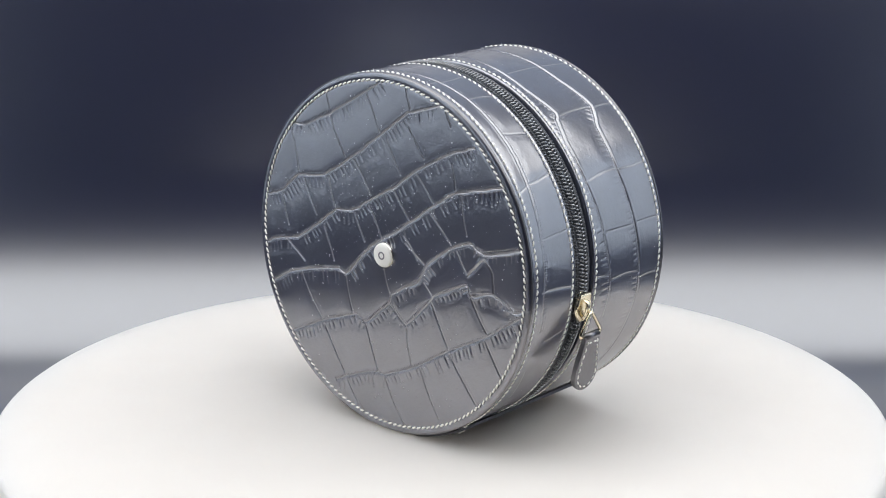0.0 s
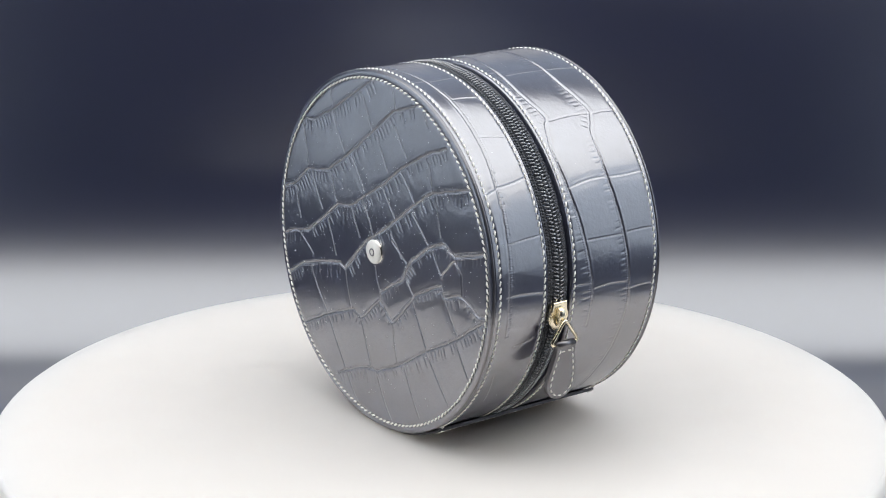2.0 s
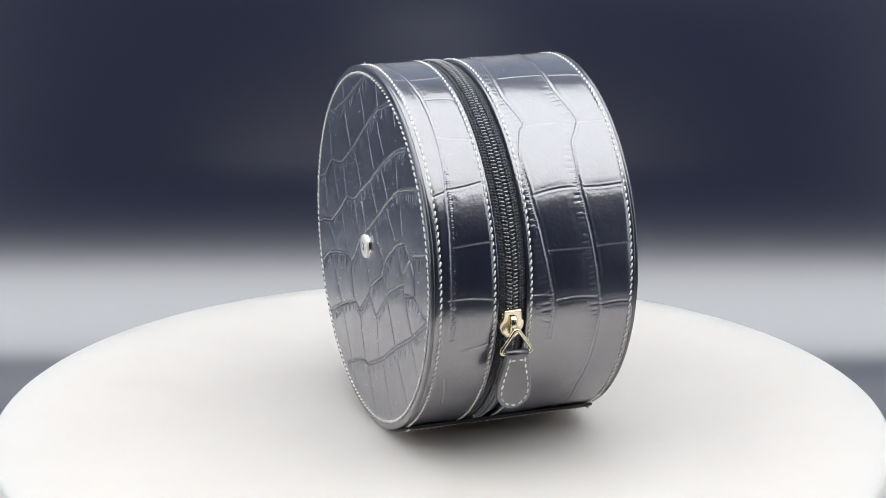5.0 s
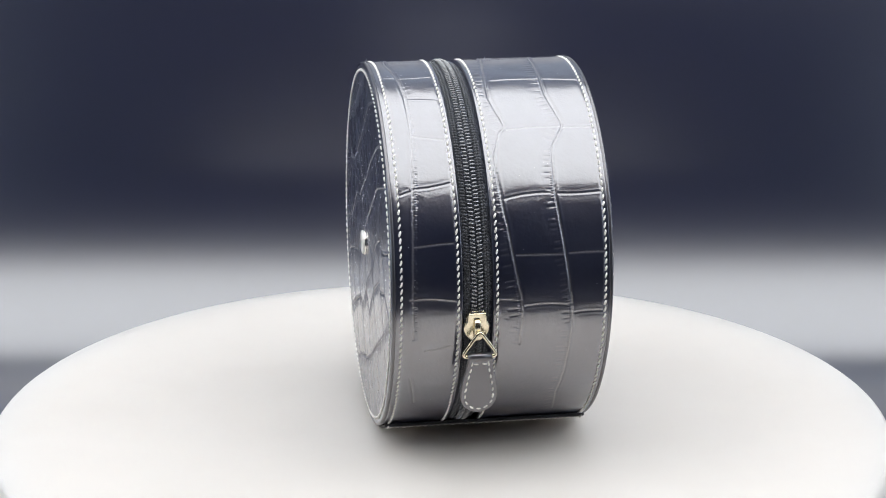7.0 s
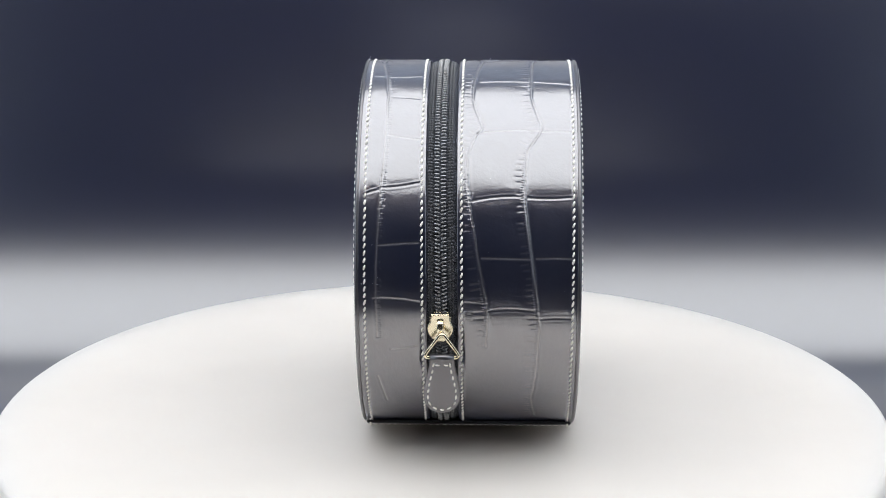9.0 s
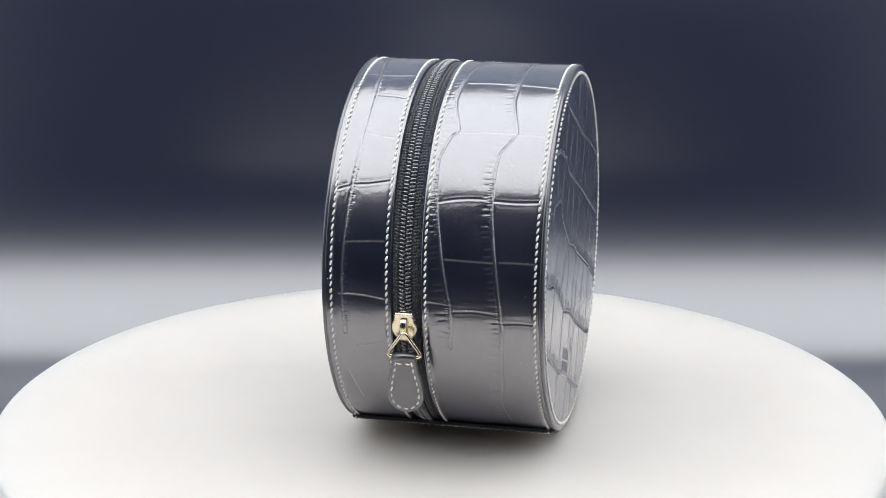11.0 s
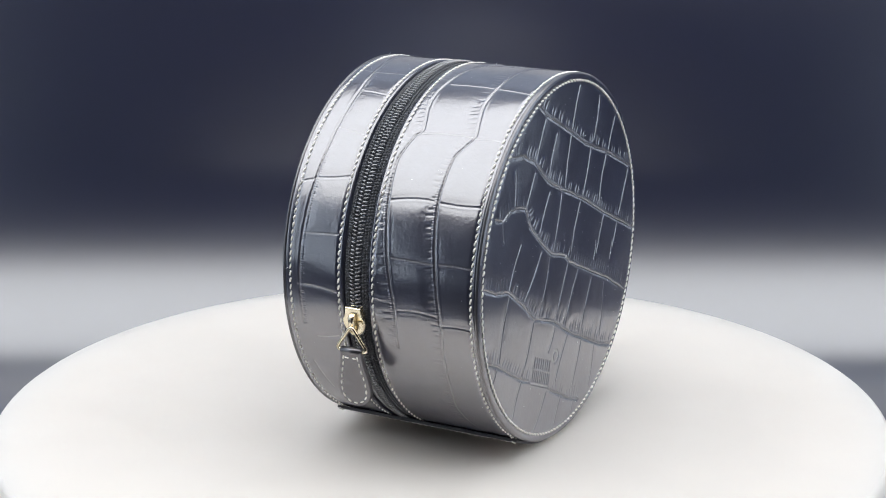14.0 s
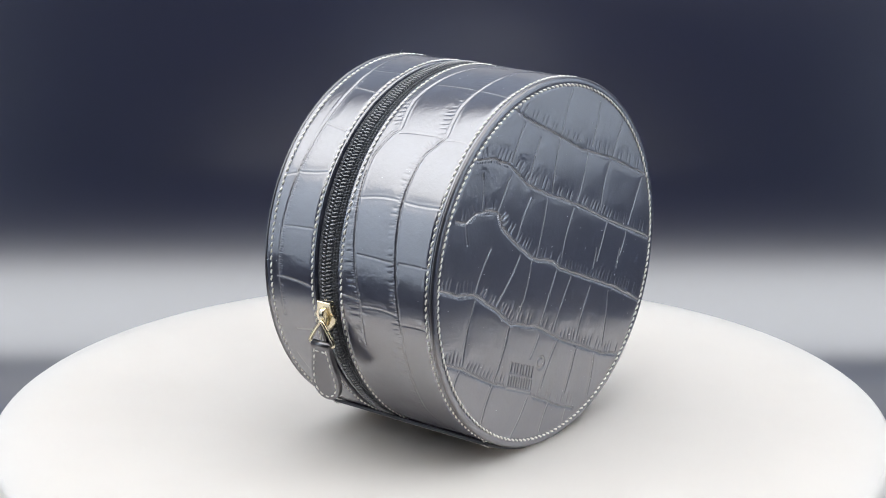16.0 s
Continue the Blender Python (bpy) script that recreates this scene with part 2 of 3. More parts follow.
# ---------------------------------------------------------------- embossed hide
class Hide:
    """Relief of crocodile-embossed leather on a sheet, in millimetres: folds, thin cross creases, short ticks."""

    def __init__(self, seed, ky=1.0, tick=0.09):
        self.rng = random.Random(seed)
        self.ky, self.lines, self.tick = ky, [], tick
        self.phase = [(self.rng.uniform(0.12, 0.42), self.rng.uniform(0, 6.28), self.rng.uniform(0, 6.28)) for _ in range(10)]

    def line(self, a, b, depth, width, ridge):
        self.lines.append((a[0], a[1] * self.ky, b[0], b[1] * self.ky, depth, width, ridge))

    def fold(self, *pts, ticks=1, reach=4.2, depth=0.35, width=0.29, bead=0.20, fade=False):
        """A wavy fold through the points; ticks: side on which short ticks hang (0: none)."""
        p = np.array(pts, float)
        q = np.vstack([2 * p[0] - p[1], p, 2 * p[-1] - p[-2]])
        fine = []
        for i in range(1, len(q) - 2):
            for s in np.linspace(0, 1, 5, endpoint=False):
                c = 0.5 * (2 * q[i] + (q[i + 1] - q[i - 1]) * s + (2 * q[i - 1] - 5 * q[i] + 4 * q[i + 1] - q[i + 2]) * s ** 2
                           + (3 * q[i] - q[i - 1] - 3 * q[i + 1] + q[i + 2]) * s ** 3)
                lin = q[i] * (1 - s) + q[i + 1] * s
                jig = 0.05 if fade else 0.12
                fine.append(0.4 * c + 0.6 * lin + np.array([self.rng.gauss(0, jig), self.rng.gauss(0, jig) / self.ky]))
        fine.append(p[-1])
        for i, (a, b) in enumerate(zip(fine, fine[1:])):
            k = max(0.4, min(1, 1.8 * (1 - i / len(fine)))) if fade else 1
            self.line(a, b, k * depth * self.rng.uniform(0.85, 1.1), width, 0.075)
        if not ticks:
            return
        # short ticks in loose bunches across the fold
        for a, b in zip(p, p[1:]):
            d = (b - a) * np.array([1, self.ky])
            n = np.hypot(*d)
            if n < 3:
                continue
            u = d / n
            w = np.array([-u[1], u[0]]) * ticks
            lean = np.array([self.rng.uniform(-0.2, 0.2), 0])
            s, bunch = self.rng.uniform(0.4, 1.5), self.rng.uniform(0.65, 1.05)
            while s < n - 0.4:
                if math.sin(1.1 * s + 5 * bunch) > -0.8:
                    k = reach * bunch * self.rng.uniform(0.72, 0.98) * (0.6 + 0.4 * math.sin(math.pi * s / n))
                    o = a * np.array([1, self.ky]) + u * s + w * self.rng.uniform(0.9, 1.3)
                    e = o + (w + lean) * k
                    deep = self.tick * self.rng.uniform(0.5, 1.2)
                    for m in range(4):
                        self.lines.append((*(o + (e - o) * m / 4), *(o + (e - o) * (m + 1) / 4), deep * (0.8, 1.0, 0.8, 0.4)[m], 0.31, 0.03))
                s += self.rng.uniform(1.55, 2.15)
            # fine beading along the fold itself
            s = 0.0
            while s < n:
                o = a * np.array([1, self.ky]) + u * s + w * (0.35 if fade else -0.75)
                self.lines.append((*o, *(o + w * (0.85 if fade else 1.4)), bead * self.rng.uniform(0.6, 1.4), 0.19, 0.0))
                s += self.rng.uniform(0.66, 0.84)

    def crease(self, x0, y0, x1, y1, depth=None):
        depth = depth or (0.17 if self.ky == 1.0 else 0.09)
        a, b = np.array([x0, y0], float), np.array([x1, y1], float)
        n = (b - a)[::-1] * np.array([1, -1]) * self.rng.uniform(-0.05, 0.05)
        k = [a + (b - a) * s + n * math.sin(math.pi * s) for s in np.linspace(0, 1, 6)]
        for p, q in zip(k, k[1:]):
            self.line(p, q, depth * self.rng.uniform(0.8, 1.1), 0.28, 0.04)

    def relief(self, x, y):
        low, high, near, gleam = np.zeros_like(x), np.zeros_like(x), np.full_like(x, 9.0), np.zeros_like(x)
        for x0, y0, x1, y1, depth, width, ridge in self.lines:
            m = 2.6
            k = np.nonzero((x > min(x0, x1) - m) & (x < max(x0, x1) + m) & (y > min(y0, y1) - m) & (y < max(y0, y1) + m))[0]
            if not len(k):
                continue
            dx, dy = x1 - x0, y1 - y0
            s = np.clip(((x[k] - x0) * dx + (y[k] - y0) * dy) / max(dx * dx + dy * dy, 1e-9), 0, 1)
            d = np.hypot(x[k] - x0 - s * dx, y[k] - y0 - s * dy)
            low[k] = np.minimum(low[k], -depth * np.exp(-(d / width) ** 2))
            # strength of the painted pale highlight, by kind of line
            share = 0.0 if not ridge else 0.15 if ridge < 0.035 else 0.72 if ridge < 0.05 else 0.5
            gleam[k] = np.maximum(gleam[k], share * np.exp(-(d / (0.85 * width)) ** 2))
            if ridge:
                high[k] = np.maximum(high[k], ridge * np.exp(-((d - 2.2 * width) / (1.3 * width)) ** 2))
                near[k] = np.minimum(near[k], d)
        h = low + high + 0.10 * (1 - np.exp(-(near / 1.6) ** 2))
        for k, a, b in self.phase:
            h += 0.016 * np.sin(k * (x * math.cos(a) + y * math.sin(a)) + b)
        return h, gleam


def crease_light(ob, amount):
    ob.data.attributes.new("crease_light", "FLOAT", "POINT").data.foreach_set("value", np.asarray(amount, dtype=np.float32).ravel())


def lid_hide():
    lid = Hide(3, tick=0.19)
    lid.fold((43.3, 37.9), (36.9, 38.2), (25.4, 43.6), (8.7, 53.1), (1.6, 57.2), ticks=1)
    lid.fold((55.5, 11.7), (48.8, 13.7), (40.3, 20.6), (28.1, 22.6), (15.6, 30.2), (3.4, 39.1), (-9.4, 48.1), (-22.8, 52.6), ticks=1)
    lid.fold((56.7, -5.4), (50.0, -2.8), (41.5, -1.2), (31.4, 5.3), (22.7, 11.7), (14.2, 13.0), (8.1, 16.9), (-2.8, 23.2), (-13.5, 30.6), (-26.8, 37.8), (-36.8, 41.2), ticks=1)
    lid.fold((54.4, -19.4), (45.1, -14.0), (31.3, -10.1), (22.0, -8.4), (18.7, -9.5), (11.4, -2.5), (7.2, 1.8), (2.2, 5.0), (-9.1, 12.2), (-20.2, 20.3), (-29.9, 25.8), (-36.9, 27.9), (-48.8, 30.9), ticks=1)
    lid.fold((44.3, -34.9), (29.8, -28.1), (14.4, -22.6), (9.8, -24.5), (-0.9, -15.6), (-1.8, -12.8), (-13.7, -5.9), (-16.4, -1.3), (-18.6, 1.5), (-28.1, 7.9), (-35.1, 10.6), (-41.2, 8.4), (-56.7, 12.5), ticks=1, reach=3.0)
    lid.fold((-0.9, -15.9), (-8.1, -21.6), (-19.1, -11.1), (-20.3, -9.5), (-33.8, -3.1), (-35.8, -6.2), (-44.5, -4.0), (-53.1, -8.1), (-58.6, -6.5), ticks=1, reach=2.6)
    lid.fold((-34.6, 0.4), (-40.9, 6.6), (-44.6, 2.9), (-45.0, -3.4), ticks=0)
    lid.fold((24.1, -47.8), (19.4, -45.5), (10.7, -42.1), (4.9, -40.7), (1.0, -40.8), (-13.5, -34.1), (-26.4, -26.3), (-41.7, -18.4), (-52.5, -11.4), (-56.1, -9.3), ticks=1)
    lid.crease(39.6, -12.9, 30.4, -27.5)
    lid.crease(29.1, -29.3, 19.4, -45.2)
    lid.crease(18.7, -10.2, 15.7, -22.4)
    lid.crease(9.8, -25.0, 4.2, -41.0)
    lid.crease(1.3, -4.8, -1.2, -12.5)
    lid.crease(-8.4, -21.5, -10.4, -34.2)
    lid.crease(-19.1, -11.1, -26.4, -25.7)
    lid.crease(-34.6, -3.7, -42.3, -16.9)
    lid.crease(18.7, -46.5, 11.0, -56.7)
    lid.crease(1.0, -42.3, -7.1, -56.1)
    lid.crease(-14.2, -34.7, -22.1, -50.3)
    lid.crease(-26.7, -27.0, -37.8, -41.5)
    lid.crease(-41.7, -19.4, -48.2, -30.0)
    lid.crease(-52.5, -11.9, -54.9, -15.5)
    lid.crease(-29.9, 7.4, -34.0, 0.8)
    lid.crease(-16.1, -5.6, -19.7, -9.6)
    lid.crease(-8.2, 6.0, -16.1, 0.5)
    lid.crease(26.9, 50.7, 25.3, 45.2)
    lid.crease(25.4, 42.8, 18.4, 30.3)
    lid.crease(8.7, 52.3, 2.9, 40.4)
    lid.crease(-8.4, 57.3, -10.4, 49.4)
    lid.crease(43.4, 35.2, 40.3, 22.3)
    lid.crease(38.0, 20.2, 31.9, 8.6)
    lid.crease(48.2, 13.0, 45.6, 2.7)
    lid.crease(14.5, 29.7, 7.0, 19.5)
    lid.crease(-0.3, 38.8, -6.1, 28.2)
    lid.crease(-9.9, 43.8, -16.1, 34.9)
    lid.crease(-24.8, 51.8, -27.3, 46.4)
    lid.crease(28.5, 5.0, 24.2, -5.9)
    lid.crease(25.9, 22.2, 23.2, 12.6)
    lid.crease(14.2, 12.5, 9.9, 3.4)
    lid.crease(8.1, 16.1, 2.2, 5.2)
    lid.crease(-3.4, 22.5, -10.2, 13.6)
    lid.crease(-12.9, 29.7, -20.2, 21.0)
    lid.crease(-19.1, 17.6, -27.4, 9.2)
    lid.crease(-27.8, 34.8, -29.4, 26.5)
    lid.crease(-31.9, 25.4, -34.0, 13.2)
    lid.crease(-7.5, 8.3, -13.3, 1.4)
    lid.crease(47.5, -2.4, 38.2, -8.6)
    return lid


def base_hide():
    base = Hide(5, tick=0.17)
    base.fold((-19.4, 53.4), (-13.6, 49.3), (2.6, 41.4), (15.2, 35.0), (34.1, 27.8), (52.6, 19.6), ticks=1)
    base.fold((-38.6, 40.8), (-30.0, 39.6), (-22.3, 36.2), (-13.1, 28.4), (-1.0, 22.8), (13.0, 17.1), (32.1, 7.6), (56.2, -3.2), ticks=1)
    base.fold((-48.8, 24.1), (-44.0, 22.7), (-38.5, 24.7), (-28.5, 23.1), (-25.9, 16.9), (-17.4, 9.4), (-9.7, 3.9), (0.2, 0.8), (4.5, -2.3), (20.8, -9.6), (34.7, -15.6), (52.4, -25.0), ticks=1)
    base.fold((-56.9, 4.6), (-47.6, 0.7), (-40.1, -0.7), (-29.6, -7.9), (-21.5, -14.6), (-7.8, -19.0), (3.8, -25.9), (17.1, -32.1), (29.4, -37.7), (38.9, -40.7), ticks=1)
    base.fold((-55.1, -18.8), (-46.3, -22.9), (-30.6, -31.9), (-21.2, -35.4), (-10.0, -41.7), (4.4, -49.0), (13.3, -52.5), ticks=1)
    base.crease(10.3, 54.7, 4.6, 41.8)
    base.crease(26.0, 48.2, 21.5, 34.7)
    base.crease(38.8, 39.4, 33.4, 28.8)
    base.crease(-14.8, 48.3, -21.7, 36.9)
    base.crease(-6.9, 42.2, -12.5, 29.5)
    base.crease(3.9, 40.3, -0.3, 23.5)
    base.crease(19.5, 33.4, 13.6, 18.2)
    base.crease(31.9, 27.8, 26.7, 12.2)
    base.crease(51.1, 18.6, 43.4, 4.4)
    base.crease(-22.3, 33.0, -28.5, 23.1)
    base.crease(-3.0, 22.0, -8.6, 4.1)
    base.crease(-11.7, 24.5, -18.7, 13.0)
    base.crease(11.6, 16.1, 5.1, 1.1)
    base.crease(30.6, 7.5, 25.2, -4.3)
    base.crease(42.7, 3.2, 38.6, -5.6)
    base.crease(-44.0, 22.3, -43.4, 15.9)
    base.crease(-35.5, 36.3, -36.1, 26.2)
    base.crease(-31.8, 12.2, -39.4, -0.1)
    base.crease(-17.2, 6.5, -29.0, -6.4)
    base.crease(-11.0, 3.0, -18.2, -13.7)
    base.crease(2.4, -2.7, -5.7, -18.6)
    base.crease(10.4, -6.7, 1.5, -22.2)
    base.crease(21.6, -12.5, 14.1, -29.0)
    base.crease(32.4, -16.9, 29.3, -34.9)
    base.crease(51.6, -25.2, 43.5, -38.6)
    base.crease(24.9, -0.3, 22.9, -6.1)
    base.crease(38.8, -3.4, 36.7, -9.3)
    base.crease(-39.4, -2.1, -45.7, -21.4)
    base.crease(-22.2, -14.8, -30.0, -31.2)
    base.crease(-6.3, -22.0, -11.0, -28.6)
    base.crease(3.1, -27.1, -5.8, -41.5)
    base.crease(14.2, -32.2, 7.3, -48.0)
    base.crease(24.8, -36.4, 21.5, -50.3)
    base.crease(-46.9, -23.1, -50.1, -28.5)
    base.crease(-30.6, -32.7, -36.5, -44.0)
    base.crease(-12.1, -41.5, -20.9, -52.2)
    base.crease(-0.7, -46.6, -5.5, -55.1)
    base.crease(8.9, -51.7, 7.5, -55.4)
    return base


# ---------------------------------------------------------------- watch case
RHO = 0.0597                 # radius of the drum
LID_X, BASE_X = 0.0344, 0.0344      # from the middle to the outer face of lid and base
ZIP_X = -0.0080              # middle of the zip
BACK_X, BACK_Y = 0.00955, 0.00111   # the case's foot on the platter
KY = RHO * 1000 * math.pi / 180      # millimetres a degree round the drum


def drum(x, el, r=RHO):
    """A point of the drum: along its axis, degrees up from the front, radius."""
    a = radians(el)
    return (float(wander(x, el)), -r * math.cos(a), max(RHO + r * math.sin(a), 0.0004))


def wander(x, el):
    """The zip and its two seams drift towards the lid over the top; the outer edges run true."""
    k = np.clip((np.asarray(el, float) + 15) / 70, 0, 1)
    near = np.clip(1 - np.abs(np.asarray(x, float) + 0.008) / 0.018, 0, 1)
    return x - 0.0008 * near * k * k * (3 - 2 * k)


def stitch_run(places, length, width, slant):
    """Slanted little thread bars; each place is (point, along, outward)."""
    verts, faces = [], []
    rng = random.Random(11)
    prof = [(-0.5, 0.22), (-0.40, 0.68), (-0.18, 1.0), (0.18, 1.0), (0.40, 0.68), (0.5, 0.22)]
    for p, u, n in places:
        p, u, n = Vector(p), Vector(u).normalized(), Vector(n).normalized()
        s = u.cross(n)
        t = radians(slant + rng.gauss(0, 3))
        d = u * math.cos(t) + s * math.sin(t)
        e = d.cross(n)
        L, w = length * rng.uniform(0.9, 1.06), width * rng.uniform(0.88, 1.1)
        o = len(verts)
        for q, k in prof:
            for i in range(6):
                a = 2 * math.pi * i / 6
                lift = 0.28 * w * (1 - (2 * q) ** 2) - 0.1 * w
                verts.append(p + d * (q * L) + e * (math.cos(a) * k * w / 2) + n * (math.sin(a) * k * w * 0.42 + lift))
        for j in range(len(prof) - 1):
            for i in range(6):
                faces.append((o + j * 6 + i, o + j * 6 + (i + 1) % 6, o + (j + 1) * 6 + (i + 1) % 6, o + (j + 1) * 6 + i))
        faces += [tuple(o + i for i in reversed(range(6))), tuple(o + 5 * 6 + i for i in range(6))]
    return verts, faces


def cover(case, side, hide, name, label, deboss=None):
    """A round end panel: side -1 or 1."""
    HALF = LID_X if side < 0 else BASE_X
    n = 680
    a = np.linspace(-1, 1, n)
    u, v = [k.ravel() for k in np.meshgrid(a, a, indexing="ij")]
    big = np.abs(u) > np.abs(v)
    r = np.where(big, u, v)
    with np.errstate(divide="ignore", invalid="ignore"):
        t = np.where(big, math.pi / 4 * v / u, math.pi / 2 - math.pi / 4 * u / v)
    t = np.nan_to_num(t)
    R = 59.5
    y, z = R * r * np.cos(t), R * r * np.sin(t)
    q = np.hypot(y, z)
    h, w0 = hide.relief(y, z)
    keep = np.clip((57.9 - q) / 1.0, 0.15, 1)
    h, w0 = h * keep, w0 * keep
    if deboss is not None:
        pressed, flat = deboss(y, z)
        h, w0 = h * (1 - flat) + 0.06 * flat - pressed, np.maximum(w0 * (1 - flat), 0.5 * (pressed > 0.12))
    h += 0.35 * (1 - (q / R) ** 2)                              # padded middle
    h -= 0.22 * np.exp(-((q - 57.25) / 0.7) ** 2)                # pulled in along the seam
    h -= 0.28 * np.clip((q - 58.5) / 1.0, 0, 1) ** 2            # turned edge
    pts = np.stack([side * (HALF + h / 1000), y / 1000, RHO + z / 1000], 1)
    f = lattice(n, n)
    if side < 0:
        f = [k[::-1] for k in f]
    panel = mesh_ob(name, pts, f, LEATHER, case, label=label)
    crease_light(panel, w0)
    # folded rim of the panel
    prof = [(0.0595, HALF - 0.0003), (0.05985, HALF - 0.0006), (0.0598, HALF - 0.0011), (0.0594, HALF - 0.0014), (0.0586, HALF - 0.0016)]
    w, g = lathe([(k, m) for k, m in prof], 240)
    w = [(side * p[2], p[0], max(p[1] + RHO, 0.0006)) for p in w]
    mesh_ob("panel_edge", w, g, PLAIN, panel, label="black painted edge")
    m = round(2 * math.pi * 57.25 / 2.15)
    places = []
    for i in range(m):
        k = 2 * math.pi * i / m
        c, s = math.cos(k), math.sin(k)
        places.append(((side * (HALF + 0.00003), 0.05725 * c, RHO + 0.05725 * s), (0, -s, c), (side, 0, 0)))
    v2, f2 = stitch_run(places, 0.00200, 0.00067, 20 * side)
    mesh_ob("stitching", v2, f2, THREAD, panel, label="off-white saddle stitching round the edge")
    return panel


def band_angles():
    return np.concatenate([np.linspace(-92, 128, 1050), np.linspace(128, 268, 80)[1:]])


def band(case, name, x0, x1, label, folds, seams):
    hide = Hide(7 if x0 < -0.02 else 9, KY, tick=0.10)
    folds(hide)
    el = band_angles()
    nx = int((x1 - x0) / 0.00021)
    xs = np.linspace(x0, x1, nx)
    E, X = np.meshgrid(el, xs, indexing="ij")
    h, w0 = (k.reshape(E.shape) for k in hide.relief(X.ravel() * 1000, E.ravel() * KY))
    edge = np.minimum(X - x0, x1 - X) * 1000
    h *= np.clip((edge - 1.6) / 0.8, 0.1, 1)
    for s in seams:
        h -= 0.16 * np.exp(-((X - s) * 1000 / 0.6) ** 2)
    h -= 0.3 * np.clip((0.5 - edge) / 0.5, 0, 1) ** 2
    r = RHO + h / 1000
    X = wander(X, E)
    # turned-in edges
    r = np.concatenate([np.full((len(el), 1), RHO - 0.0032), np.full((len(el), 1), RHO - 0.0012), r, np.full((len(el), 1), RHO - 0.0012), np.full((len(el), 1), RHO - 0.0032)], 1)
    X = np.concatenate([X[:, :1], X[:, :1] - 0.0001, X, X[:, -1:] + 0.0001, X[:, -1:]], 1)
    A = np.radians(np.concatenate([E[:, :2], E, E[:, -2:]], 1))
    pts = np.stack([X, -r * np.cos(A), np.maximum(RHO + r * np.sin(A), 0.0006)], -1).reshape(-1, 3)
    ob = mesh_ob(name, pts, lattice(len(el), X.shape[1]), LEATHER, case, label=label)
    crease_light(ob, np.pad(w0, ((0, 0), (2, 2))))
    step = 2.2 / KY
    for s in seams:
        places = []
        for i in range(int(322 / step)):
            e = -62 + step * i
            a = radians(e)
            places.append((drum(s, e, RHO - 0.00008), (0, math.sin(a), math.cos(a)), (0, -math.cos(a), math.sin(a))))
        v, f = stitch_run(places, 0.00188, 0.00066, 16)
        mesh_ob("stitching", v, f, THREAD, ob, label="off-white saddle stitching along the edge")
    return ob


def folds_front(X):
    X.fold((-28.0, 88.5), (-26.4, 75.9), (-25.4, 63.9), (-25.4, 50.7), (-25.8, 39.9), (-26.5, 31.0), (-27.1, 21.0), (-27.6, 12.0), (-27.9, 0.0), (-27.6, -14.0), ticks=1, reach=0.0, depth=0.27, width=0.33, bead=0.09, fade=True)
    X.crease(-30.1, 75.9, -27.2, 75.6)
    X.crease(-25.5, 75.0, -14.9, 75.7)
    X.crease(-25.0, 63.9, -14.4, 63.0)
    X.crease(-24.7, 48.3, -15.1, 46.8)
    X.crease(-26.1, 31.0, -14.4, 32.6)
    X.crease(-30.4, 29.4, -26.5, 30.6)
    X.crease(-27.4, 14.1, -14.8, 15.0)
    X.crease(-28.7, -1.6, -14.5, -2.6)
    X.crease(-23.5, -18.4, -15.5, -16.9)
    X.crease(-27.8, -29.0, -25.5, -42.0)
    rng = random.Random(21)
    for k in range(6):
        e = 92 + 24 * k
        X.crease(-28.5, e, -14.5, e + rng.uniform(-2, 2))
    X.fold((-28.0, 89), (-26.5, 120), (-27.5, 170), (-26, 220), ticks=1, reach=2)


def folds_back(X):
    X.fold((3.9, 89.3), (2.3, 78.3), (1.3, 62.9), (4.3, 51.0), (2.3, 48.1), (-0.1, 40.1), (0.6, 27.3), (2.3, 15.2), (3.9, 6.0), (5.5, -3.3), (5.9, -8.3), (5.6, -17.2), ticks=-1, reach=3.6, depth=0.36, width=0.34, bead=0.09, fade=True)
    X.fold((19.8, 89.8), (19.1, 64.3), (22.1, 50.6), (17.8, 42.8), (17.0, 28.9), (18.6, 15.3), (19.9, 6.2), (21.2, -4.8), (21.7, -11.6), (20.9, -29.5), (19.9, -40.3), (21.0, -53.8), ticks=-1, reach=3.2, depth=0.36, width=0.34, bead=0.09, fade=True)
    X.crease(3.6, 72.0, 32.1, 70.7)
    X.crease(-1.7, 74.8, 2.4, 74.8)
    X.crease(-1.5, 61.0, 1.3, 61.1)
    X.crease(22.1, 49.6, 30.8, 49.7)
    X.crease(4.7, 49.5, 21.3, 50.1)
    X.crease(0.2, 26.9, 17.0, 28.5)
    X.crease(17.8, 28.2, 31.8, 28.4)
    X.crease(-1.3, 23.6, 1.0, 23.6)
    X.crease(4.2, 10.6, 18.7, 10.3)
    X.crease(20.6, 10.6, 31.6, 10.6)
    X.crease(-1.9, -2.6, 4.3, -3.0)
    X.crease(6.7, -5.0, 20.5, -5.2)
    X.crease(21.7, -7.7, 31.5, -7.4)
    X.fold((3.9, 90), (5.5, 104), (3.0, 125), (6, 160), (4, 220), ticks=-1, reach=3)
    X.fold((19.8, 90), (21.5, 108), (18.5, 125), (21, 165), (19, 220), ticks=1, reach=3.5)
    rng = random.Random(23)
    for k in range(6):
        e = 94 + 23 * k
        X.crease(4.5, e, 19.5, e + rng.uniform(-2, 2))
        X.crease(20.5, e + 5, 31.5, e + 5 + rng.uniform(-2, 2))
        X.crease(-1.2, e + 9, 3.5, e + 9)


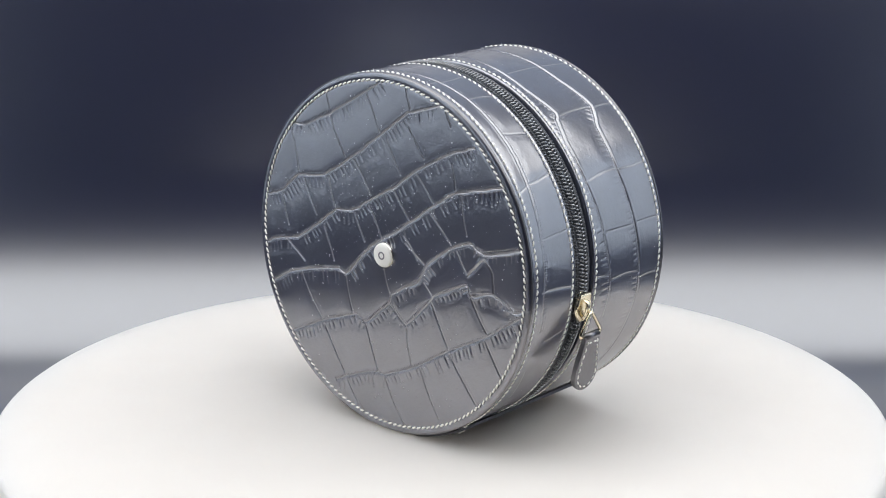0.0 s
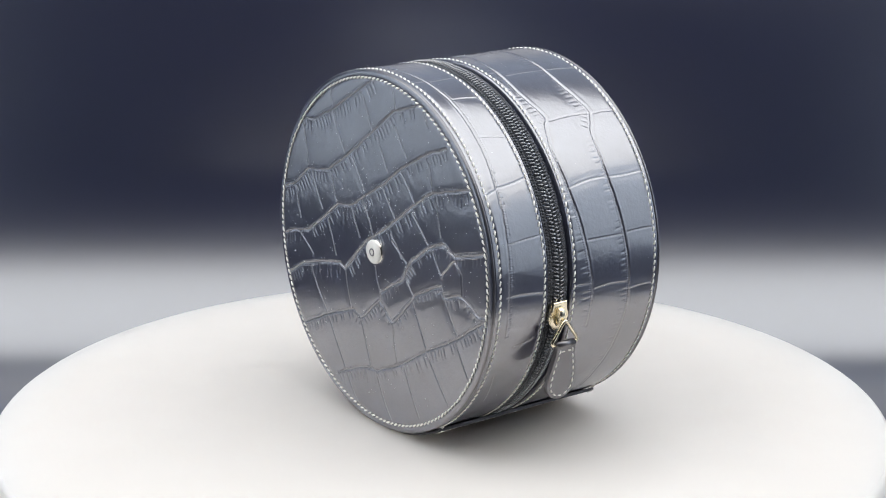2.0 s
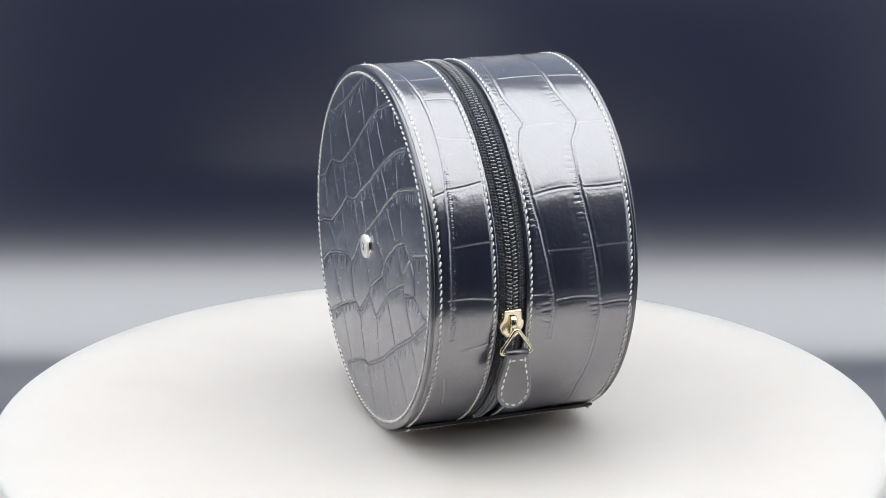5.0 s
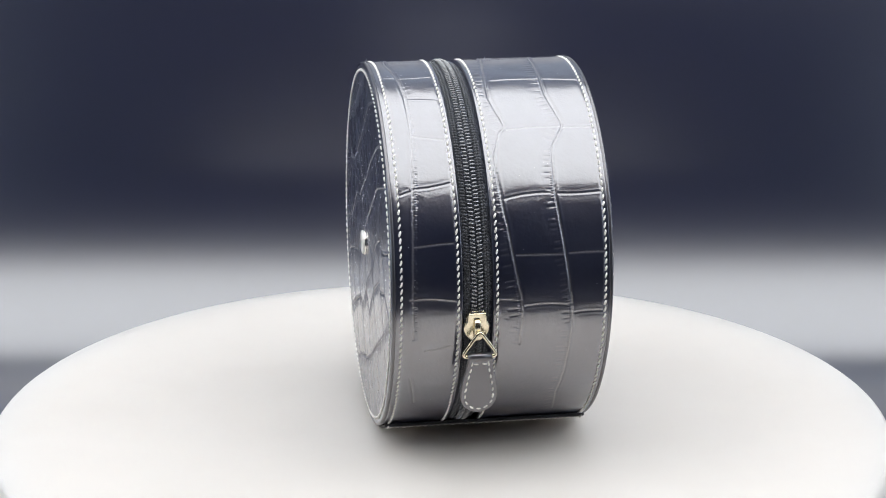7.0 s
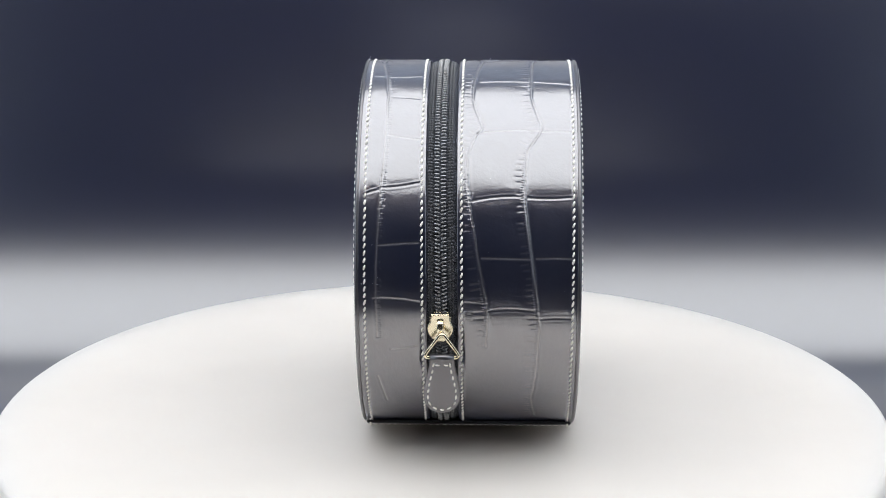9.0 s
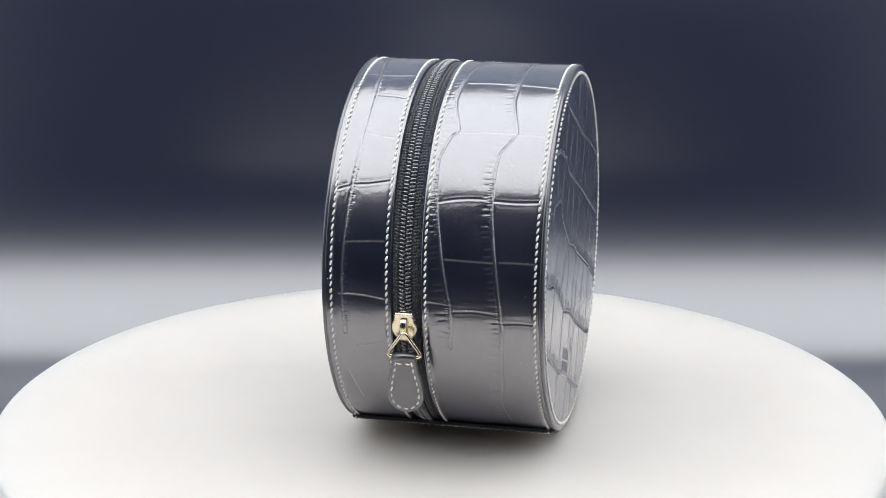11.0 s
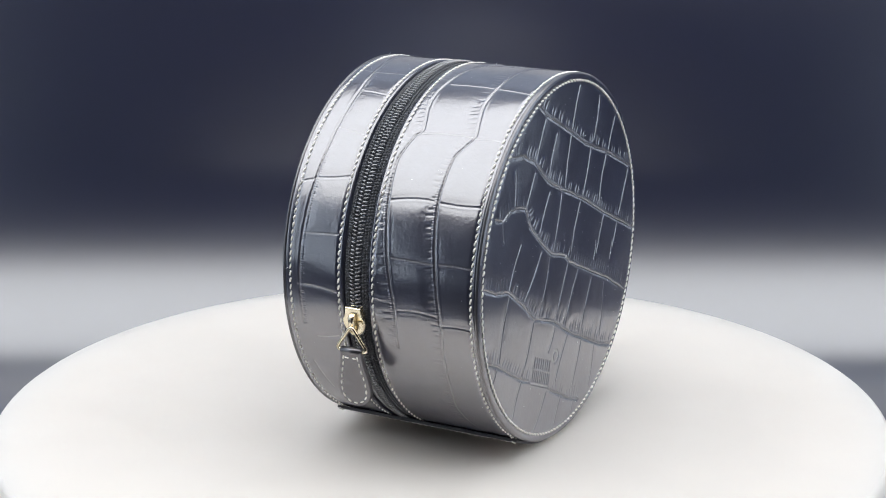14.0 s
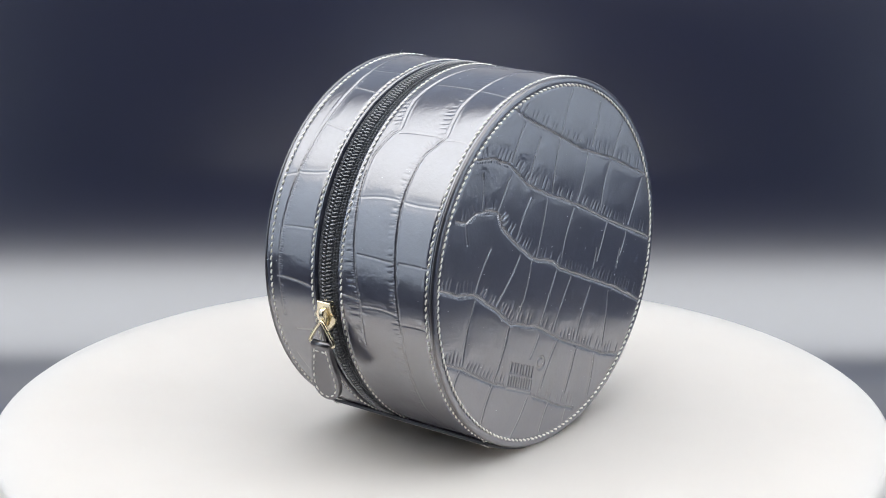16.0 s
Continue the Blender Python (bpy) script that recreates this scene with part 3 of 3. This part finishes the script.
def promote(holder, lead, name, parent):
    """Makes one part of an assembly its main mesh, and the others parts of that."""
    lead.parent, lead.name = parent, name
    for o in list(holder.children):
        o.parent = lead
    lead["label"] = holder["label"]
    bpy.data.objects.remove(holder)
    return lead


def zipper(case):
    z = tagged(new("zipper"), "black nylon coil zip closed round the drum")
    z.parent = case
    el = np.linspace(-80, 262, 320)
    cols = [(-5.6, -2.6), (-4.0, -1.55), (-2.9, -1.35), (-2.0, -1.5), (0.0, -1.6), (2.0, -1.5), (2.9, -1.35), (4.0, -1.55), (5.6, -2.6)]
    pts = [drum(ZIP_X + c / 1000, e, RHO + d / 1000 + 0.0004) for e in el for c, d in cols]
    lead = mesh_ob("tape", pts, lattice(len(el), len(cols)), TAPE, z, label="black woven zip tape")
    pitch = 1.2 / KY
    for side in (-1, 1):
        verts, faces = [], []
        for i in range(int(326 / pitch)):
            e = -66 + pitch * (i + (0.5 if side > 0 else 0))
            # a bent nylon loop: from the tape edge up and over to the middle
            path = [(1.90, -1.35, 0.20), (1.88, -0.92, 0.15), (1.58, -0.58, 0.08), (1.08, -0.45, -0.01), (0.56, -0.38, -0.08), (0.18, -0.55, -0.11), (0.08, -1.05, -0.11)]
            o = len(verts)
            for x, d, s in path:
                c = Vector(drum(ZIP_X + side * x / 1000, e + s * 1.3, RHO + d / 1000 + 0.0006))
                a = radians(e)
                t = Vector((0, math.sin(a), math.cos(a)))
                n = Vector((0, -math.cos(a), math.sin(a)))
                k = 0.00037 if 0.4 < abs(x) < 0.8 else 0.00028
                for j in range(6):
                    b = 2 * math.pi * j / 6
                    verts.append(c + t * (k * math.cos(b)) + (n + Vector((side * 0.5, 0, 0)) * (abs(x) > 2)) * (k * 0.8 * math.sin(b)))
            for m in range(len(path) - 1):
                for j in range(6):
                    faces.append((o + m * 6 + j, o + m * 6 + (j + 1) % 6, o + (m + 1) * 6 + (j + 1) % 6, o + (m + 1) * 6 + j))
        mesh_ob("coil", verts, faces, COIL, z)
    # cords of the tape beside each row of loops, twisted against each other
    step = 1.0 / KY
    for side in (-1, 1):
        for off, twist, lift in ((0.0026, 32, -0.0009), (0.0034, -32, -0.0012)):
            places = []
            for i in range(int(330 / step)):
                e = -66 + step * (i + 300 * off)
                a = radians(e)
                places.append((drum(ZIP_X + side * off, e, RHO + lift), (0, math.sin(a), math.cos(a)), (0, -math.cos(a), math.sin(a))))
            verts, faces = stitch_run(places, 0.0012, 0.00085, twist * side)
            mesh_ob("tape_cord", verts, faces, CORD, z)
    return promote(z, lead, "zipper_tape", case)


def slider(case):
    s = tagged(new("zip_slider"), "pale gold zip slider")
    s.parent = case
    a = radians(-10.3)
    # local frame: u across, v up along the drum, w outward
    out, upw = Vector((0, -math.cos(a), math.sin(a))), Vector((0, math.sin(a), math.cos(a)))
    m = Matrix((Vector((1, 0, 0)), upw, out)).transposed().to_4x4()
    m.translation = Vector((ZIP_X - 0.0003, -RHO * math.cos(a), RHO + RHO * math.sin(a))) + out * -0.0002
    half = [(2.7, 4.7), (2.85, 3.4), (3.1, 2.2), (3.75, 1.0), (3.95, 0.0), (3.8, -1.2), (3.2, -2.6), (2.3, -3.7), (1.6, -4.4), (1.2, -4.8)]
    outline = half + [(-x, y) for x, y in reversed(half)]
    lead = None
    for name, z0, z1, grow, lab in (("top_plate", 0.0006, 0.0015, 1.0, ""), ("bottom_plate", -0.0016, -0.0008, 0.94, "")):
        bm = bmesh.new()
        lo = [bm.verts.new((x * grow / 1000, y * grow / 1000, z0)) for x, y in outline]
        f = bm.faces.new(lo)
        g = bmesh.ops.extrude_face_region(bm, geom=[f])
        bmesh.ops.translate(bm, vec=(0, 0, z1 - z0), verts=[v for v in g["geom"] if isinstance(v, bmesh.types.BMVert)])
        top = [e for e in bm.edges if all(v.co.z > z1 - 1e-6 for v in e.verts)]
        bmesh.ops.bevel(bm, geom=top, offset=0.00035, segments=3, affect="EDGES", profile=0.5)
        bmesh.ops.transform(bm, matrix=m, verts=bm.verts)
        plate = part(name, bm, GOLD, s, lab, smooth=False)
        lead = plate if name == "top_plate" else lead
    bm = bmesh.new()
    for x in (-0.0028, 0.0028):
        bar(bm, x - 0.0004, x + 0.0004, -0.0005, 0.0035, -0.001, 0.0008, 0.0001)
    bmesh.ops.transform(bm, matrix=m, verts=bm.verts)
    part("side_wall", bm, GOLD, s)
    # arched bridge that holds the pull
    bm = bmesh.new()
    arch = [(2.9, 1.2), (2.7, 2.4), (1.9, 3.0), (0.2, 3.15), (-1.4, 3.05), (-2.6, 2.5), (-3.2, 1.4)]
    ring = []
    for y, z in arch:
        ring.append([bm.verts.new((x / 1000, y / 1000, (z + d) / 1000)) for x, d in ((-0.95, -0.45), (0.95, -0.45), (0.95, 0.1), (0.6, 0.3), (-0.6, 0.3), (-0.95, 0.1))])
    for p, q in zip(ring, ring[1:]):
        for i in range(6):
            bm.faces.new((p[i], p[(i + 1) % 6], q[(i + 1) % 6], q[i]))
    bm.faces.new(ring[0]), bm.faces.new(ring[-1][::-1])
    bmesh.ops.transform(bm, matrix=m, verts=bm.verts)
    part("bridge", bm, GOLD, s, "polished bridge of the slider")
    return promote(s, lead, "zip_slider", case)


PULL_X, PULL_Y = -0.00775, -0.0626


def pull(case):
    p = tagged(new("zip_pull"), "black leather zip pull on a gold wire loop")
    p.parent = case
    swing = Matrix.Translation((0, PULL_Y, 0.0406)) @ pose(0, 0, 0, 11, 0, 0) @ Matrix.Translation((0, -PULL_Y, -0.0406))
    # triangular wire loop
    top, bot, hw = 0.0484, 0.0402, 0.0058
    corners = [(0.0, top), (hw, bot), (-hw, bot)]
    path = []
    for i in range(3):
        a, b, c = (Vector(corners[(i + k) % 3]) for k in (-1, 0, 1))
        r = 0.0024 if i else 0.0018
        s, e = b + (a - b).normalized() * r, b + (c - b).normalized() * r
        for t in np.linspace(0, 1, 7):
            path.append(s * (1 - t) ** 2 + b * 2 * t * (1 - t) + e * t ** 2)
    lean = lambda z: PULL_Y + 0.0004 - 0.0003 * (z - bot) / (top - bot)
    v, f = tube([(PULL_X + q.x, lean(q.y), q.y) for q in path], 0.0006, 10, True)
    mesh_ob("wire_loop", v, f, GOLD, p, label="pale gold triangular wire loop")
    # tab: two glued layers, narrow at the neck, round at the foot
    outline = []
    for t in np.linspace(0, 1, 26):
        z = 0.0405 - t * 0.0137
        w = 0.0037 + (0.0056 - 0.0037) * (0.5 - 0.5 * math.cos(math.pi * min(1, t * 1.05)))
        outline.append((w, z))
    for a in np.linspace(0, math.pi / 2, 14)[1:]:
        outline.append((0.0056 * math.cos(a), 0.0268 - 0.0056 * math.sin(a)))
    rim = outline + [(-x, z) for x, z in reversed(outline[:-1])]
    bm = bmesh.new()
    f = bm.faces.new([bm.verts.new((PULL_X + x, PULL_Y + 0.0008, z)) for x, z in rim])
    g = bmesh.ops.extrude_face_region(bm, geom=[f])
    bmesh.ops.translate(bm, vec=(0, -0.0019, 0), verts=[q for q in g["geom"] if isinstance(q, bmesh.types.BMVert)])
    ed = [e for e in bm.edges if abs(e.verts[0].co.y - e.verts[1].co.y) < 1e-7]
    bmesh.ops.bevel(bm, geom=ed, offset=0.00035, segments=2, affect="EDGES", profile=0.5)
    bmesh.ops.transform(bm, matrix=swing, verts=bm.verts)
    lead = part("tab", bm, PLAIN, p, "smooth black leather tab", smooth=False)
    # rolled head round the wire
    bm = bmesh.new()
    bmesh.ops.create_cone(bm, cap_ends=True, segments=24, radius1=0.00125, radius2=0.00125, depth=0.0074,
                          matrix=Matrix.Translation((PULL_X, PULL_Y + 0.0001, bot)) @ pose(0, 0, 0, 0, 90, 0))
    ed = [e for e in bm.edges if abs(e.verts[0].co.x - e.verts[1].co.x) < 1e-7]
    bmesh.ops.bevel(bm, geom=ed, offset=0.0003, segments=2, affect="EDGES")
    part("rolled_head", bm, PLAIN, p)
    # U of stitches
    line = [(x - 0.0013 * (1 if x > 0 else -1), z) for x, z in outline if z > 0.0268 and z < 0.0388]
    arc = [((0.0056 - 0.0013) * math.cos(a), 0.0268 - (0.0056 - 0.0013) * math.sin(a)) for a in np.linspace(0, math.pi, 40)]
    run = line + arc + [(-x, z) for x, z in reversed(line)]
    places, left, last = [], 0.0, None
    for q in run:
        q = Vector(q)
        if last is not None:
            d = (q - last).length
            while left <= d and d > 0:
                c = last + (q - last) * (left / d)
                places.append(((PULL_X + c.x, PULL_Y - 0.0011, c.y), (q.x - last.x, 0, q.y - last.y), (0, -1, 0)))
                left += 0.0023
            left -= d
        last = q
    for x in (-0.0013, 0.0013):                                 # bar tack across the neck
        places.append(((PULL_X + x, PULL_Y - 0.0011, 0.0383), (1, 0, 0), (0, -1, 0)))
    v, f = stitch_run(places, 0.0016, 0.00058, 4)
    v = [swing @ q for q in v]
    mesh_ob("stitching", v, f, THREAD, p, label="off-white stitching")
    return promote(p, lead, "zip_pull", case)


def foot_strip(case):
    """Leather strip that wraps the underside, its front edge free and stitched."""
    el = np.linspace(-60, -120, 60)
    x0, x1 = -0.0330, 0.0331
    cols = [(x0 + 0.0002, 0.0), (x0, 0.0006), (x0 + 0.0003, 0.0009), (x1 - 0.0003, 0.0009), (x1, 0.0006), (x1 - 0.0002, 0.0)]
    pts, n = [], len(cols)
    for i, e in enumerate(el):
        flare = 0.0005 * math.exp(-((e + 60) / 6.0) ** 2)      # the front lip stands off a little
        for x, d in cols:
            a = radians(e)
            r = RHO + d + flare
            pts.append((x, -r * math.cos(a), max(RHO + r * math.sin(a), 0.0006 - d * 0.45)))
    f = lattice(len(el), n) + [(i * n + n - 1, i * n, i * n + n, i * n + 2 * n - 1)[::-1] for i in range(len(el) - 1)]
    f += [tuple(range(n)), tuple((len(el) - 1) * n + i for i in reversed(range(n)))]
    ob = mesh_ob("foot_strip", pts, f, LIP, case, smooth=False, label="black leather strip under the drum")
    places = []
    for i in range(28):
        x = x0 + 0.0012 + (x1 - x0 - 0.0024) * (i + 0.5) / 28
        a = radians(-63.5)
        places.append((drum(x, -63.3, RHO + 0.0012), (1, 0, 0), (0, -math.cos(a), math.sin(a))))
    for x in (x0 + 0.0012, x1 - 0.0012):                        # the seam is tied off over the lip
        for e, lift in ((-58.6, 0.0004), (-60.2, 0.0014), (-61.8, 0.0015)):
            a = radians(e)
            places.append((drum(x, e, RHO + lift), (0, math.sin(a), math.cos(a)), (0, -math.cos(a), math.sin(a))))
    v, g = stitch_run(places, 0.0016, 0.00064, 5)
    mesh_ob("stitching", v, g, THREAD, ob, label="off-white stitching")
    return ob


def emblem(case):
    e = tagged(new("emblem"), "round white enamel emblem with a grey inlay")
    e.parent = case
    lead = None
    y0, z0, x0 = 0.0010, RHO + 0.0004, -LID_X - 0.0003
    for name, prof, mat, lab in (
            ("cap", [(0.0040, 0.0), (0.0040, 0.0008), (0.0038, 0.0012), (0.0033, 0.0014), (0.002, 0.00155), (0.00005, 0.0016)], CAP, "glossy white enamel cap"),
            ("rim", [(0.0039, -0.0004), (0.00418, 0.0), (0.00418, 0.0005), (0.0040, 0.0007)], STEEL, "thin bright metal rim")):
        v, f = lathe(prof, 48)
        made = mesh_ob(name, [(x0 - q[2], y0 + q[0], z0 + q[1]) for q in v], f, mat, e, label=lab)
        lead = made if name == "cap" else lead
    v, f = lathe([(0.0008, 0.0015), (0.0009, 0.0017), (0.0013, 0.0017), (0.0014, 0.0015)], 32)
    mesh_ob("inlay", [(x0 - q[2], y0 + q[0], z0 + q[1]) for q in v], f, INLAY, e, label="small grey ring inlay")
    promote(e, lead, "emblem", case)


def brand_stamp(y, z):
    """Pressed-in plain bars and a ring where the panel carries a stamped mark (millimetres), and where the grain is pressed flat."""
    h = np.zeros_like(y)
    u0, ux, uy = np.array([-21.4, -27.0]), np.array([0.925, -0.38]), np.array([-0.26, -0.965])
    det = ux[0] * uy[1] - ux[1] * uy[0]
    a = ((y - u0[0]) * uy[1] - (z - u0[1]) * uy[0]) / det
    b = (ux[0] * (z - u0[1]) - ux[1] * (y - u0[0])) / det

    def box(x0, x1, y0, y1, soft=0.3):
        return np.clip(np.minimum(np.minimum(a - x0, x1 - a), np.minimum(b - y0, y1 - b)) / soft + 0.5, 0, 1)

    for top, count, x0, w in ((0.0, 4, 0.4, 13.4), (4.2, 5, 0.0, 14.4)):
        for i in range(count):
            s = x0 + i * w / count
            k = w / count - 0.7
            h = np.maximum(h, box(s, s + 0.8, top, top + 3.4))
            h = np.maximum(h, box(s + k - 0.8, s + k, top, top + 3.4))
    h = np.maximum(h, box(0, 14.2, 8.2, 8.9))
    d = np.hypot(y + 5.4, z + 31.6)
    h = np.maximum(h, np.clip((0.6 - np.abs(d - 1.9)) / 0.3, 0, 1))
    flat = np.maximum(box(-1.2, 15.4, -1.2, 9.8, 1.5), np.clip((3.4 - d) / 1.0, 0, 1))
    return 0.23 * h, flat


def lint(case):
    """Dust that clings to the leather, and a few loose fibres along the top."""
    rng = random.Random(31)
    verts, faces = [], []

    def speck(p, n, size):
        p, n = Vector(p), Vector(n)
        u = n.orthogonal().normalized()
        w = n.cross(u)
        o, t0 = len(verts), rng.uniform(0, 6)
        for k in range(4):
            t = t0 + k * math.pi / 2
            verts.append(p + (u * math.cos(t) * rng.uniform(0.5, 1.3) + w * math.sin(t)) * size + n * 0.00004)
        verts.append(p + n * (size * 0.7 + 0.00008))
        faces.extend((o + k, o + (k + 1) % 4, o + 4) for k in range(4))

    for side, count in ((-1, 760), (1, 150)):
        for _ in range(count):
            r, t = 0.056 * math.sqrt(rng.random()), rng.uniform(0, 2 * math.pi)
            if side < 0 and rng.random() < 0.45:
                r, t = abs(rng.gauss(0, 0.02)), rng.uniform(0, 6.28)
                y, z = 0.006 + r * math.cos(t), 0.014 + r * math.sin(t) * 0.9
            else:
                y, z = r * math.cos(t), r * math.sin(t)
            if math.hypot(y, z) > 0.0555:
                continue
            q = math.hypot(y, z) / 0.0592
            speck((side * ((LID_X if side < 0 else BASE_X) + 0.00035 * (1 - q * q)), y, RHO + z), (side, 0, 0), rng.choice((0.00008, 0.0001, 0.00012, 0.00015, 0.00022)))
    for _ in range(60):
        x, e = rng.uniform(-0.031, 0.031), rng.uniform(-50, 95)
        if -0.0125 < x < -0.0025:
            continue
        a = radians(e)
        speck(drum(x, e, RHO + 0.0001), (0, -math.cos(a), math.sin(a)), rng.choice((0.00006, 0.00008, 0.0001)))
    mesh_ob("dust", verts, faces, DUST, case, smooth=False, label="pale dust specks clinging to the leather")["kind"] = "stuff"
    for x, e, L in ((-0.0334, 96, 0.0016), (-0.031, 76, 0.001), (-0.0315, 20, 0.001), (-0.012, 92, 0.001), (0.0335, 99, 0.0012), (-0.0322, 3, 0.0012), (0.006, 97, 0.001)):
        a = radians(e)
        p0 = Vector(drum(x, e, RHO - 0.0004))
        n = Vector((rng.uniform(-0.5, 0.5), -math.cos(a), math.sin(a))).normalized()
        s = Vector((rng.uniform(-1, 1), rng.uniform(-1, 1), rng.uniform(-0.3, 0.3))) * 0.5
        v, f = tube([p0 + n * (L * t) + s * (L * t * t * 0.9) for t in np.linspace(0, 1, 6)], 0.00006, 5)
        mesh_ob("loose_fibre", v, f, DUST, case)


def watch_case():
    case = tagged(new("watch_case"), "round black crocodile-embossed leather case with off-white stitching", "case")
    cover(case, -1, lid_hide(), "lid_panel", "black embossed leather lid panel")
    cover(case, 1, base_hide(), "base_panel", "black embossed leather base panel with a stamped mark", brand_stamp)
    band(case, "lid_band", -0.0333, -0.0124, "black embossed leather side band of the lid", folds_front, (-0.0313, -0.0138))
    band(case, "base_band", -0.0031, 0.0333, "black embossed leather side band of the base", folds_back, (-0.0018, 0.0318))
    # stiff inner shell behind the leather
    v, f = lathe([(0.0005, -0.0322), (0.0565, -0.0322), (0.0565, 0.0322), (0.0005, 0.0322)], 96)
    mesh_ob("inner_shell", [(q[2], q[0], q[1] + RHO) for q in v], f, LIP, case, smooth=False)
    zipper(case)
    slider(case)
    pull(case)
    foot_strip(case)
    emblem(case)
    lint(case)
    return case


def sheet_at(x, z):
    ys, zs = zip(*sheet_line()[3:])
    return float(np.interp(z, zs, ys)) + bow(x, z)


def backdrop_lint():
    rng = random.Random(41)
    verts, faces = [], []
    for _ in range(34):
        x, z, s = rng.uniform(-0.23, 0.23), rng.uniform(0.015, 0.105), rng.choice((0.0002, 0.0003, 0.0003, 0.0005))
        o = len(verts)
        for k in range(6):
            verts.append((x + s * math.cos(k * 1.047) * rng.uniform(0.6, 1.2), sheet_at(x, z) - 0.0003, z + s * math.sin(k * 1.047) * rng.uniform(0.6, 1.2)))
        verts.append((x, sheet_at(x, z) - 0.0003 - s * 0.6, z))
        faces.extend((o + k, o + (k + 1) % 6, o + 6) for k in range(6))
    tagged(mesh_ob("backdrop_dust", verts, faces, LINT, None, smooth=False), "faint dust specks on the dark backdrop", "dust", kind="stuff")


LINT, _, _b = shader("dull_lint", (0.30, 0.32, 0.38), 0.9)
photo_box()
backdrop_lint()
PLATTER_TOP = turntable()
CASE = watch_case()


def turn(t):
    """Degrees by which platter and case have turned."""
    return 48.146 - 5.6354 * t + 0.01195 * t * t


def motions():
    times = [0.0, 2.0, 4.0, 6.0, 8.0, 10.0, 12.0, 14.0, 16.0]
    walk(PLATTER_TOP, [(t, pose(0, 0, 0, 0, 0, turn(t))) for t in times])
    walk(CASE, [(t, pose(0, 0, 0, 0, 0, turn(t)) @ pose(BACK_X, BACK_Y, 0)) for t in [i * 0.5 for i in range(33)]])


motions()
